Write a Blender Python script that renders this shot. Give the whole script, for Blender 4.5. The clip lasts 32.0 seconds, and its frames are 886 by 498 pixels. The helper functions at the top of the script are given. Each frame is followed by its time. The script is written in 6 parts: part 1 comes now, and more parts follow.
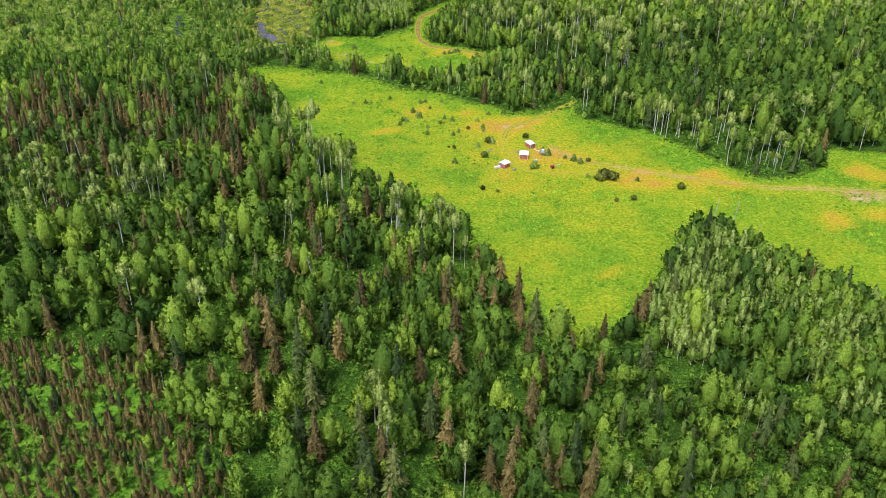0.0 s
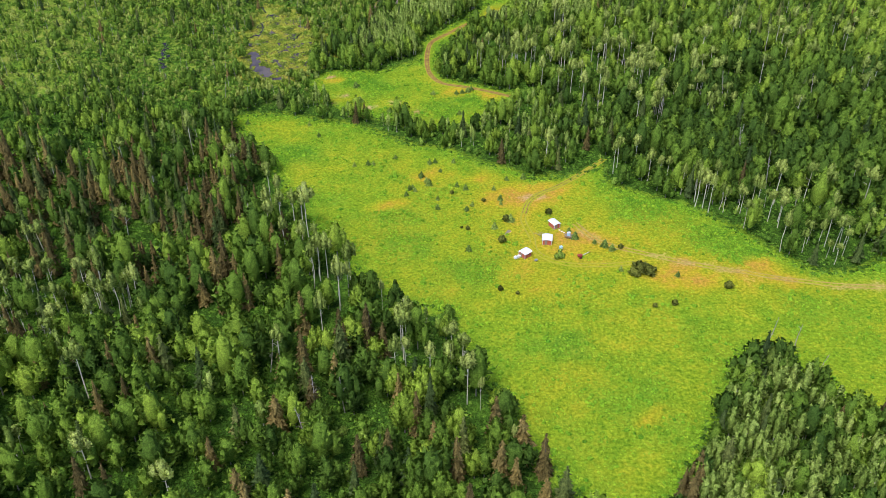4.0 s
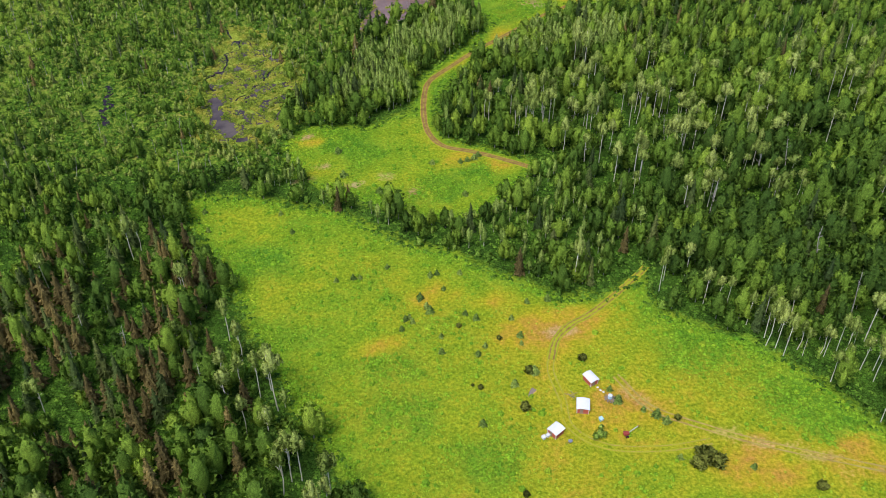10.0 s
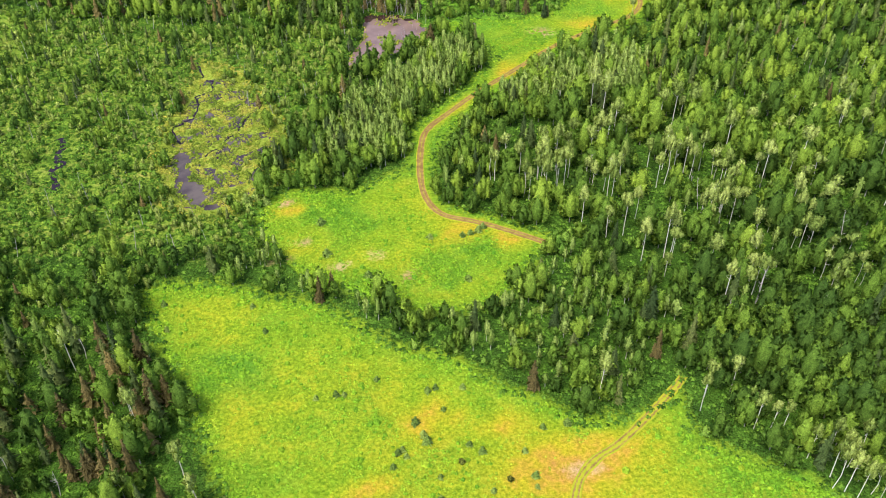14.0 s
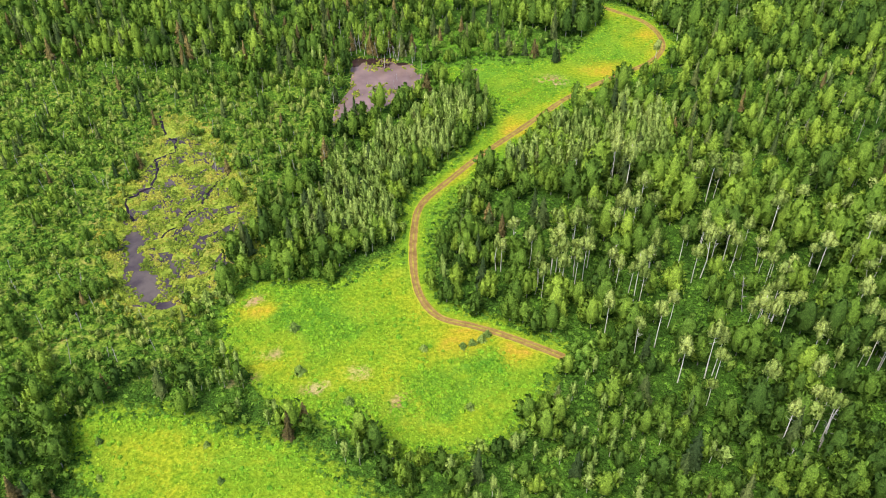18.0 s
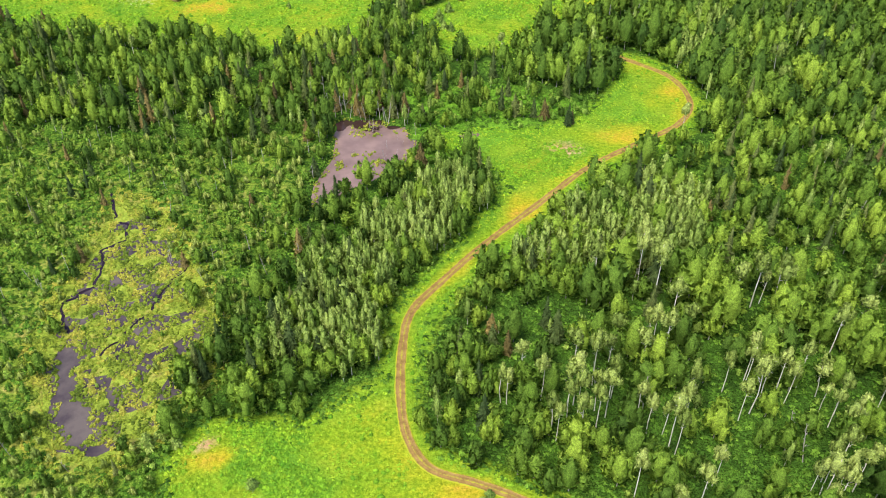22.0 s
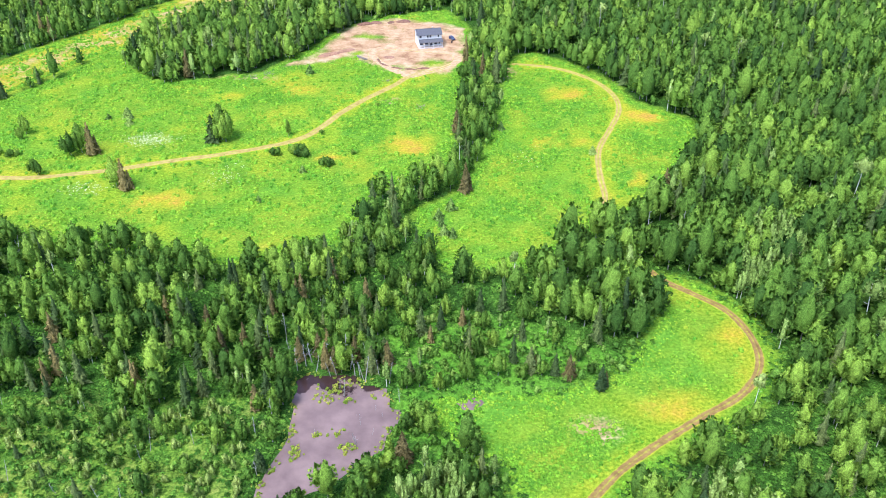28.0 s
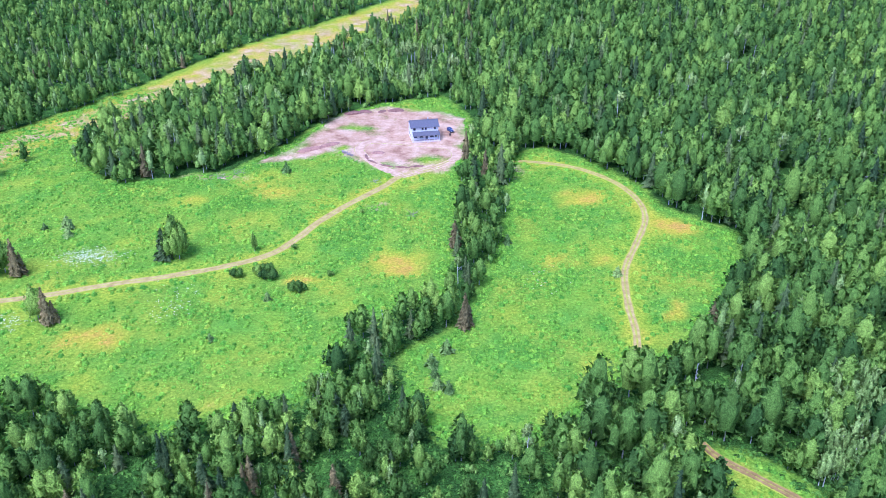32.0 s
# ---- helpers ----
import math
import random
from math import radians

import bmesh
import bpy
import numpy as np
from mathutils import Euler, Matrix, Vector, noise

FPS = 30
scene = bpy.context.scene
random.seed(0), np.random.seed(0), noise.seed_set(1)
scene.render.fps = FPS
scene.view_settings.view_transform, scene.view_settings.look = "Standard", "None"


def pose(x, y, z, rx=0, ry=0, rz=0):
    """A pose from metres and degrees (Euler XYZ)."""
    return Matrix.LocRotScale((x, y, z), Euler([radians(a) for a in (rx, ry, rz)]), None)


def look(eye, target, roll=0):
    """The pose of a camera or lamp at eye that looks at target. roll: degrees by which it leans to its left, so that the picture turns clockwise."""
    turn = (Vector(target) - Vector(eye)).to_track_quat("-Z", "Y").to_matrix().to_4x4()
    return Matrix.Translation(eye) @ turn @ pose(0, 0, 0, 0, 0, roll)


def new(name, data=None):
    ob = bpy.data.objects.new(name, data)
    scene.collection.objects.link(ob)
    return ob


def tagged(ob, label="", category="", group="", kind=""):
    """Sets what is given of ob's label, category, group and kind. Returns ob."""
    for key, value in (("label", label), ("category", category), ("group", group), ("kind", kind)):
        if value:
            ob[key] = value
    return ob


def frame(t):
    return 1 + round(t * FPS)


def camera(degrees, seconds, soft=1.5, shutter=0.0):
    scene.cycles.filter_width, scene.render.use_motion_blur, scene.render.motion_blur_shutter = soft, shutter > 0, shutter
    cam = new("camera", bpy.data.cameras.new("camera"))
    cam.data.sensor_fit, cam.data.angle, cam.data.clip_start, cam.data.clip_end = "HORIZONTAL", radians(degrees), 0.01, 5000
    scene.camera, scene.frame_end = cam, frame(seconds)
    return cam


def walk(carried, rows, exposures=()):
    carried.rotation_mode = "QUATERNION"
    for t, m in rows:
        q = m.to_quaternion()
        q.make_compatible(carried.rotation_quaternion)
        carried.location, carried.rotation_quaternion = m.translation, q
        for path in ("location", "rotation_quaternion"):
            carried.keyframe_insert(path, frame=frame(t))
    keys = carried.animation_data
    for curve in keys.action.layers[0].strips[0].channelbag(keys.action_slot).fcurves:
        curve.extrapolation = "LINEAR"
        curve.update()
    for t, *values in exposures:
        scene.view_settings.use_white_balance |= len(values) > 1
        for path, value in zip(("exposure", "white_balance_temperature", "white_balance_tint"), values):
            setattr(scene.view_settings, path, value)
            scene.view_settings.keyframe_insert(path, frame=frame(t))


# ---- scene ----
cam = camera(54.0, 32.0, soft=0.95)
# seconds, place in metres, tilt, turn and roll in degrees
ROWS = [
    (0, 0.00, 0.00, 140.00, 58.34, -1.21, 0.73),
    (1, 0.27, 14.33, 145.51, 57.63, -0.79, 0.42),
    (2, 0.61, 28.72, 150.63, 56.87, -0.50, 0.20),
    (3, 0.90, 43.22, 155.30, 56.08, -0.34, 0.11),
    (4, 0.78, 57.78, 159.41, 55.29, -0.25, 0.09),
    (5, 0.43, 72.42, 162.91, 54.50, -0.26, 0.11),
    (6, -0.09, 87.17, 165.79, 53.70, -0.33, 0.14),
    (7, -0.84, 102.08, 168.08, 52.93, -0.45, 0.13),
    (8, -1.56, 117.06, 169.72, 52.17, -0.65, 0.07),
    (9, -1.90, 132.01, 170.68, 51.42, -0.78, 0.02),
    (10, -1.87, 145.91, 171.12, 50.98, -0.80, -0.08),
    (11, -1.64, 159.06, 171.20, 50.64, -0.78, -0.19),
    (12, -1.37, 172.27, 170.91, 50.36, -0.75, -0.31),
    (13, -1.00, 185.60, 170.42, 50.08, -0.70, -0.42),
    (14, -0.52, 198.99, 169.82, 49.80, -0.69, -0.44),
    (15, -0.16, 212.30, 169.17, 49.60, -0.71, -0.35),
    (16, -0.00, 225.62, 168.10, 49.49, -0.80, -0.20),
    (17, -0.06, 238.78, 166.40, 49.53, -0.93, -0.06),
    (18, 0.23, 251.57, 164.07, 49.71, -0.98, 0.06),
    (19, 0.86, 264.20, 161.59, 49.96, -0.94, 0.11),
    (20, 1.57, 277.03, 159.38, 50.15, -0.88, 0.09),
    (21, 2.38, 289.33, 158.10, 50.28, -0.82, 0.03),
    (22, 3.42, 301.99, 157.66, 50.28, -0.66, -0.05),
    (23, 5.03, 315.36, 157.63, 50.19, -0.30, -0.09),
    (24, 7.14, 329.08, 158.02, 50.26, 0.11, -0.12),
    (25, 9.22, 343.30, 158.77, 51.24, 0.55, -0.05),
    (26, 10.31, 358.01, 158.93, 53.04, 0.82, 0.05),
    (27, 10.17, 372.76, 157.38, 55.06, 0.74, 0.08),
    (28, 9.78, 387.51, 154.44, 56.82, 0.57, 0.07),
    (29, 10.18, 402.08, 150.97, 58.27, 0.56, 0.07),
    (30, 10.81, 417.31, 148.09, 59.66, 0.64, 0.09),
    (31, 10.97, 433.25, 145.82, 60.97, 0.68, 0.10),
    (32, 11.17, 448.15, 143.31, 61.25, 0.68, 0.11),
]
walk(cam, [(t, pose(x, y, z, tilt, 0, turn) @ pose(0, 0, 0, 0, 0, roll)) for t, x, y, z, tilt, turn, roll in ROWS],
     exposures=[(0, 0.96, 5750, 17), (6, 0.76, 5750, 16), (9, 0.72, 5800, 16), (10.5, 0.6, 5800, 16), (11.5, 0.6, 5800, 16), (12.3, 1.08, 5950, 15), (14, 1.25, 5950, 15), (17, 1.22, 5950, 15), (20, 1.18, 5950, 14), (24, 1.54, 6050, 14), (26, 1.74, 6050, 14), (28, 1.52, 4950, 15), (29, 1.4, 4500, 12), (30, 1.39, 4350, 21), (32, 1.33, 4200, 37)])

# ---- light: a bright overcast summer day ----
SUN_UP, SUN_TURN = 60, 215
world = bpy.data.worlds.new("sky")
scene.world = world
world.use_nodes = True
sky = world.node_tree.nodes.new("ShaderNodeTexSky")
sky.sky_type, sky.sun_disc = "NISHITA", False
sky.sun_elevation, sky.sun_rotation = radians(SUN_UP), radians(SUN_TURN)
sky.air_density, sky.dust_density, sky.ozone_density = 1.0, 2.5, 1.0
back = world.node_tree.nodes["Background"]
back.inputs["Strength"].default_value = 0.095
world.node_tree.links.new(sky.outputs[0], back.inputs["Color"])
lamp = bpy.data.lights.new("sun", "SUN")
lamp.energy, lamp.angle, lamp.color = 1.5, radians(22), (1.0, 0.95, 0.86)
sun = new("sun", lamp)
az = radians(SUN_TURN)
sun.matrix_world = look((300 * math.sin(az) * math.cos(radians(SUN_UP)), 300 * math.cos(az) * math.cos(radians(SUN_UP)),
                         300 * math.sin(radians(SUN_UP))), (0, 0, 0))

# ---- the plan, in metres ----
MEADOW_CABINS = [(-85, 381), (-79, 386), (-65, 386), (-50, 381), (-32, 376), (-22, 368), (-13, 360), (4, 355), (13, 347), (24, 341), (35, 334), (48, 334), (60, 342), (61, 328), (73, 321), (85, 315), (93, 307), (100, 298), (108, 286), (118, 275), (132, 275), (143, 283), (151, 298), (173, 295), (200, 293), (150, 177), (114, 199), (111, 209), (103, 215), (99, 226), (95, 233), (89, 237), (83, 233), (75, 223), (63, 200), (56, 191), (51, 186), (49, 183), (44, 178), (38, 177), (29, 194), (22, 202), (16, 222), (6, 232), (3, 255), (-12, 260), (-23, 272), (-40, 297), (-55, 326), (-62, 340)]
MEADOW_MIDDLE = [(-56, 418), (-53, 428), (-44, 431), (-27, 430), (-18, 437), (-7, 442), (-3, 432), (3, 421), (18, 415), (34, 405), (31, 398), (22, 383), (12, 374), (-6, 373), (-23, 382), (-41, 391), (-51, 400), (-55, 411)]
MEADOW_BEND = [(2, 483), (9.9, 494), (18.5, 509), (26.3, 520.9), (23.1, 529.9), (7, 541.1), (5.1, 553.1), (18.1, 556.9), (33.1, 555.6), (52.2, 561.2), (68.6, 581.9), (72, 604.8), (77.1, 609.7), (89, 602.5), (97.7, 587.3), (98.3, 567.3), (89.1, 551.6), (78, 542), (63.1, 532.4), (51.2, 522.6), (40.5, 510.8), (24.9, 490), (13, 476), (3, 465), (-1, 447), (-3, 428), (-7, 430), (-9, 451), (-6, 469)]
MEADOW_HOUSE = [(-189.4, 737.1), (-171.7, 768.7), (-159, 805.5), (-145.5, 781.2), (-123.9, 760.8), (-101.8, 764.3), (-91.7, 770.1), (-80.7, 769.9), (-73.4, 781.8), (-58.9, 807.5), (-43.3, 840.2), (-22.9, 856.8), (5.3, 868.2), (17.8, 840.9), (18.3, 815.9), (14.5, 778), (11.1, 710), (9.6, 682.1), (4.5, 677.2), (-7.7, 670.4), (-19.9, 657.7), (-19.3, 640.6), (-27.5, 627.8), (-37.7, 620), (-56.8, 613.4), (-70.8, 615.7), (-102.6, 624.3), (-124.6, 625.8), (-189.2, 644.1)]
MEADOW_EAST = [(34.7, 789.6), (50, 801.3), (71.6, 781.8), (84.2, 761.6), (88.8, 743.5), (111.4, 722), (104.9, 696.2), (82, 651.6), (60.7, 639), (46.4, 624.3), (38.2, 614.5), (25.2, 611.7), (11.1, 611), (0.4, 622.2), (-2.1, 649.3), (11.1, 658), (20.5, 680.8), (27.1, 709.7), (34, 750.6)]
CUTLINE = [(-212.5, 779.5), (-191.9, 812.1), (-168.1, 849.7), (-141.1, 900.1), (-117, 954.7), (-76.9, 1007.9), (-34.6, 1075), (-7.7, 1117.5), (5, 1100.2), (-19.5, 1028.7), (-29.9, 1006.9), (-56.8, 965.5), (-83.6, 922), (-105.4, 884.4), (-125.1, 849.8), (-141.7, 819.1), (-153, 804.4), (-159, 805.5), (-174.6, 774.8), (-192.3, 742.1)]
YARD = [(-71.4, 781.7), (-57.1, 797.4), (-50.7, 818.3), (-43.3, 840.2), (-22, 852.7), (-0.1, 847.3), (15.7, 837), (15.9, 796), (9.5, 777.1), (-7.6, 772.4), (-21.5, 777.7), (-38.1, 798.1), (-51.3, 788.3)]
MARSH = [(-85, 424), (-95, 448), (-97, 469), (-94.2, 495.2), (-92.7, 518.8), (-79.5, 511.5), (-64, 485), (-53, 463), (-51, 443), (-63, 423), (-68, 418), (-76, 420)]
POND_MARSH = [(-85, 430), (-89, 443), (-91, 455), (-88, 458), (-83, 453), (-84, 446), (-80, 439), (-75, 431), (-67, 421), (-73, 421), (-80, 424)]
POND = [(-33.5, 512.3), (-33.8, 523.4), (-29.9, 538.6), (-30.9, 552.8), (-30.8, 563.8), (-17.8, 561.6), (-5.9, 555.3), (-3, 547.2), (-7.9, 534.3), (-14.8, 527.3), (-22.7, 521.3), (-28.6, 515.3)]
PUDDLE = [(12.1, 553), (16.1, 555.4), (20.1, 553.8), (18.1, 550.9), (14.1, 550.5)]
TRACK = [(35, 401), (32, 403), (21, 409), (12, 413), (2, 417), (-3, 425), (-5, 437), (-5, 453), (-3, 466), (5, 478), (17.9, 494), (28.6, 505.9), (40.3, 518.8), (50.1, 529.6), (62, 539.3), (74, 547.9), (86.1, 556.6), (93.3, 567.4), (94.5, 579.3), (90.8, 591.4), (82.9, 599.6), (75.1, 606.7), (72.2, 611.8)]
TRACK_NORTH = [(64, 651), (65.2, 661), (65.4, 674.9), (67.8, 694.9), (75.2, 714.8), (81.6, 732.6), (81.9, 748.6), (76.2, 764.7), (64.5, 778), (50.6, 784.3), (36.7, 786.5)]
TRACK_YARD = [(66, 281), (53, 279), (40, 280), (32, 286), (31, 295), (29, 305), (30.5, 312)]
TRACK_ENTRY = [(29.5, 309), (32, 317), (37, 323), (44, 328), (59, 343), (63, 348)]
TRACK_OUT = [(240, 268), (180, 264), (128, 268), (110, 271), (95, 275), (79, 280), (66, 285), (53, 292), (46, 303)]
DRIVE = [(-228.2, 694.8), (-188.6, 676), (-151.7, 669.3), (-128.6, 673.8), (-112.5, 678.5), (-96.4, 684.2), (-80.3, 689.9), (-63.2, 696.5), (-50, 705.3), (-42.7, 717.1), (-36.5, 730), (-25.1, 747.8), (-15.9, 760.6), (-9.7, 770.5), (1.5, 777.3), (9.7, 786.1)]
LOOP = [(-9.7, 770.5), (-20.4, 781.7), (-29.1, 796.9), (-25.9, 806.8), (-11.9, 806.5), (1, 803.3), (10.9, 800.1), (12.7, 790), (7.6, 782.1), (-0.5, 776.3), (-9.7, 770.5)]
CREEK = [(-90, 460), (-95, 469), (-92, 474), (-89, 478), (-89, 486), (-91.1, 493.1), (-86.2, 497.2), (-87.3, 504.4), (-90.4, 506.4), (-96.7, 520.9)]
CREEK_ARM = [(-80, 452), (-74, 463), (-71, 469), (-70, 475), (-67, 482), (-64, 487), (-58.1, 492.1)]
CREEK_WEST = [(-126.0, 431.8), (-127.1, 438.4), (-130.4, 443.8), (-128.0, 447.6), (-132.0, 452.6), (-130.9, 458.4), (-134.1, 464.4)]
# stands of one kind
STAND_SCRUB = [(-130, 183), (-72, 175), (-55, 150), (-40, 128), (-44, 100), (-100, 96), (-125, 130)]
STAND_DARK = [(-200, 300), (-130, 348), (-78, 362), (-60, 327), (-62, 285), (-110, 268), (-200, 262)]
STAND_TALL = [(17, 462), (55, 468), (80, 443), (81, 404), (69, 384), (62, 350), (110, 330), (125, 300), (240, 300), (230, 470), (97, 475), (48, 485)]
STAND_ASPEN = [(20, 444), (60, 458), (115, 435), (133, 404), (120, 373), (97, 371), (67, 388), (37, 414), (20, 429)]
STAND_CORNER = [(84, 314), (100, 298), (112, 279), (134, 276), (140, 296), (118, 318), (98, 326)]
STAND_NORTH = [(-60, 851.5), (-33.9, 859), (-0.6, 871.3), (10.4, 872.1), (10.3, 918.1), (-68.7, 916.7)]
STAND_GREY_W = [(-37, 447), (-10, 447), (-12, 469), (-0, 484), (17.6, 507), (21.2, 523.9), (4.2, 523.1), (-16.2, 497.1), (-35, 477)]
STAND_GREY_E = [(43.6, 505.9), (51.4, 513.8), (64.2, 523.5), (84.3, 519.4), (78, 480), (23, 476), (24, 484)]
STAND_GREY_N = [(125.5, 627.7), (111.7, 590), (94.7, 588.3), (99.3, 616.3), (110.7, 638)]
STAND_GREY_S = [(51, 186), (56, 191), (63, 200), (75, 223), (83, 227), (91, 223), (90, 190), (68, 172)]
STAND_ROUND = [(86, 232), (96, 226), (118, 210), (150, 180), (130, 140), (95, 150), (88, 187)]
STAND_HOUSE = [(-148.4, 786.3), (-123.9, 760.8), (-80.7, 769.9), (-58.9, 807.5), (-43.2, 844.2), (-42.3, 887.2), (-94.2, 892.2), (-141.8, 815.1)]
STAND_WEST = [(-170, 312), (-130, 312), (-95, 283), (-84, 248), (-105, 238), (-150, 233), (-180, 260)]
POND_SHRUBS = [(-4.9, 558.3), (-1.9, 540.2), (9.1, 530), (21.1, 537.9), (33.1, 552.6), (61.4, 571), (33.6, 585.6), (7.8, 592.1), (-10.5, 580.5)]
BELT = [(-60, 390), (-40, 384), (-20, 372), (5, 360), (28, 345), (40, 338), (58, 348), (52, 378), (38, 398), (22, 380), (8, 371), (-10, 371), (-40, 389), (-54, 402)]
STAND_BROWN = [(-90.4, 587.1), (-20.3, 590.7), (-10.8, 565.5), (-35.8, 560.9), (-60.9, 546.2), (-120.9, 557.5), (-150, 603.3)]
SHRUBLAND = [(-240, 400), (-100, 395), (-50, 400), (-62, 425), (-48, 470), (-35.4, 505.2), (-34.8, 560.9), (-80.9, 551.6), (-150.8, 563.2), (-300, 606.3), (-300, 450)]


def inside(poly, x, y):
    p = np.array(poly, float)
    q = np.roll(p, -1, 0)
    r = np.zeros(np.shape(x), bool)
    for (x0, y0), (x1, y1) in zip(p, q):
        if y0 != y1:
            r ^= ((y0 > y) != (y1 > y)) & (x < (x1 - x0) * (y - y0) / (y1 - y0) + x0)
    return r


def to_line(pts, x, y, closed=False):
    p = np.array(pts, float)
    q = np.roll(p, -1, 0)
    if not closed:
        p, q = p[:-1], q[:-1]
    d = np.full(np.shape(x), 1e9)
    for (x0, y0), (x1, y1) in zip(p, q):
        dx, dy = x1 - x0, y1 - y0
        u = np.clip(((x - x0) * dx + (y - y0) * dy) / (dx * dx + dy * dy + 1e-9), 0, 1)
        d = np.minimum(d, np.hypot(x - x0 - u * dx, y - y0 - u * dy))
    return d


def signed(poly, x, y):
    """Metres inside the outline; negative outside."""
    return np.where(inside(poly, x, y), 1, -1) * to_line(poly, x, y, True)


def wobble(x, y, s, k=0.0):
    """Smooth unevenness between about -1 and 1, with waves of s metres."""
    a, b = x / s * 6.283, y / s * 6.283
    return (np.sin(a + 1.7 * np.sin(0.61 * b + k) + k) + np.sin(b * 0.93 + 1.9 * np.sin(0.53 * a + 2 * k) + 1.3 * k)
            + np.sin(0.71 * (a + b) + 1.3 * np.sin(0.8 * a - 0.4 * b) + 3 * k)) / 3


def smooth_line(pts, step=2.0):
    p = np.array(pts, float)
    p = np.vstack([2 * p[0] - p[1], p, 2 * p[-1] - p[-2]])
    out = []
    for i in range(1, len(p) - 2):
        n = max(2, int(np.linalg.norm(p[i + 1] - p[i]) / step))
        for u in np.arange(n) / n:
            out.append(0.5 * (2 * p[i] + (p[i + 1] - p[i - 1]) * u + (2 * p[i - 1] - 5 * p[i] + 4 * p[i + 1] - p[i + 2]) * u * u
                              + (3 * p[i] - p[i - 1] - 3 * p[i + 1] + p[i + 2]) * u ** 3))
    out.append(p[-2])
    return np.array(out)


def ground_z(x, y):
    x, y = np.asarray(x, float), np.asarray(y, float)
    z = 0.25 * wobble(x, y, 60, 0.4) + 0.1 * wobble(x, y, 23, 2.1)
    for poly, deep in ((POND, 0.9), (MARSH, 0.37 + 0.26 * wobble(x, y, 12, 0.9)), (POND_MARSH, 0.8), (PUDDLE, 0.5)):
        near = (abs(x - poly[0][0]) < 60) & (abs(y - poly[0][1]) < 110)
        if near.any():
            d = signed(poly, x, y) + 0.9 * wobble(x, y, 9, 1.0) + 1.1 * wobble(x, y, 4.5, 2.3)
            z = np.where(near, z * np.clip((4 - d) / 8, 0, 1) - deep * np.clip((d + 1.5) / 3.5, 0, 1), z)
    return z


# patches of lush herbs and of dry ground: centre and reach
LUSH = [(-70.2, 744.7, 10), (-20.4, 732.7, 11), (-26.7, 718.8, 10), (39.7, 686.5, 9), (38.7, 739.5, 8), (60.7, 736.1, 10), (-114, 753.6, 14), (33.9, 649.6, 8), (-66.8, 665.6, 8), (89.9, 698.5, 11), (-2.8, 715.3, 5),
        (88, 295, 9), (96, 285, 9), (-9, 293, 9), (11, 277, 9), (79, 313, 10), (-14, 306, 9), (-55, 352, 9), (140, 238, 12), (149, 275, 9), (70, 311, 10), (37, 240, 7), (70, 200, 7), (43.1, 536.6, 11), (32.1, 530.8, 9), (-36, 421, 9), (-28, 411, 7), (-0, 390, 8), (14, 402, 7), (-16, 385, 8)]
DRY = [(-57, 754.4, 9), (-7.1, 697.4, 9), (-92, 655.1, 10), (-86.1, 747, 5), (60.9, 750.1, 9), (90.5, 727.5, 8), (62, 703, 4), (-2.9, 760.3, 5), (-37.3, 688, 5), (47, 702.3, 5), (78.4, 670.7, 5),
       (29, 320, 12), (37, 325, 7), (-15, 316, 6), (75, 272, 10), (16, 334, 7), (-3, 335, 6), (46, 292, 11), (100, 276, 10), (134, 245, 7), (152, 249, 7), (157, 278, 8), (54, 215, 5), (-46, 421, 5), (-47, 399, 5), (8, 409, 7), (22, 404, 7), (67.1, 551, 8), (30.5, 508.9, 8), (89.6, 581.4, 7)]


def spots(which, x, y):
    v = np.zeros(np.shape(x))
    x, y = x + 3.2 * wobble(x, y, 17, 0.5) + 1.3 * wobble(x, y, 7, 1.1), y + 3.2 * wobble(x, y, 19, 2.5) + 1.3 * wobble(x, y, 6, 3.1)
    for cx, cy, r in which:
        v = np.maximum(v, np.exp(-(((x - cx) / r) ** 2 + ((y - cy) / (0.75 * r)) ** 2) ** 1.5))
    return v


MEADOWS = [MEADOW_CABINS, MEADOW_MIDDLE, MEADOW_BEND, MEADOW_HOUSE, MEADOW_EAST, CUTLINE]
TRACKS = [smooth_line(t, 3.0) for t in (TRACK, TRACK_YARD, TRACK_OUT, DRIVE, TRACK_NORTH, TRACK_ENTRY)]


def meadow_depth(x, y):
    d = np.full(np.shape(x), -1e9)
    for m in MEADOWS:
        d = np.maximum(d, signed(m, x, y))
    return d


def dryness(x, y, md, tr):
    """How far the grass has turned yellow: along the tracks, round the cabins and in spots of poor soil."""
    d = (0.17 + 0.32 * wobble(x, y, 28, 1.4)) * np.exp(-(tr / 3.4) ** 2) + 0.85 * spots(DRY, x, y) + 0.14 + 0.22 * wobble(x, y, 47, 3.3) + 0.17 * wobble(x, y, 13, 0.9)
    d += 0.34 * np.exp(-(((x - 38) / 62) ** 2 + ((y - 290) / 38) ** 2)) + 0.4 * np.exp(-(((x - 26) / 14) ** 2 + ((y - 322) / 6) ** 2))
    d += (0.05 + 0.12 * wobble(x, y, 31, 2.7)) * np.clip((y - 590) / 30, 0, 1)
    return np.clip(d, 0, 1.2) * np.clip(md / 5, 0, 1)


# ---- materials ----
def material(name, rough=0.8, spec=0.25):
    m = bpy.data.materials.new(name)
    m.use_nodes = True
    b = m.node_tree.nodes["Principled BSDF"]
    b.inputs["Roughness"].default_value = rough
    b.inputs["Specular IOR Level"].default_value = spec
    return m, m.node_tree, b


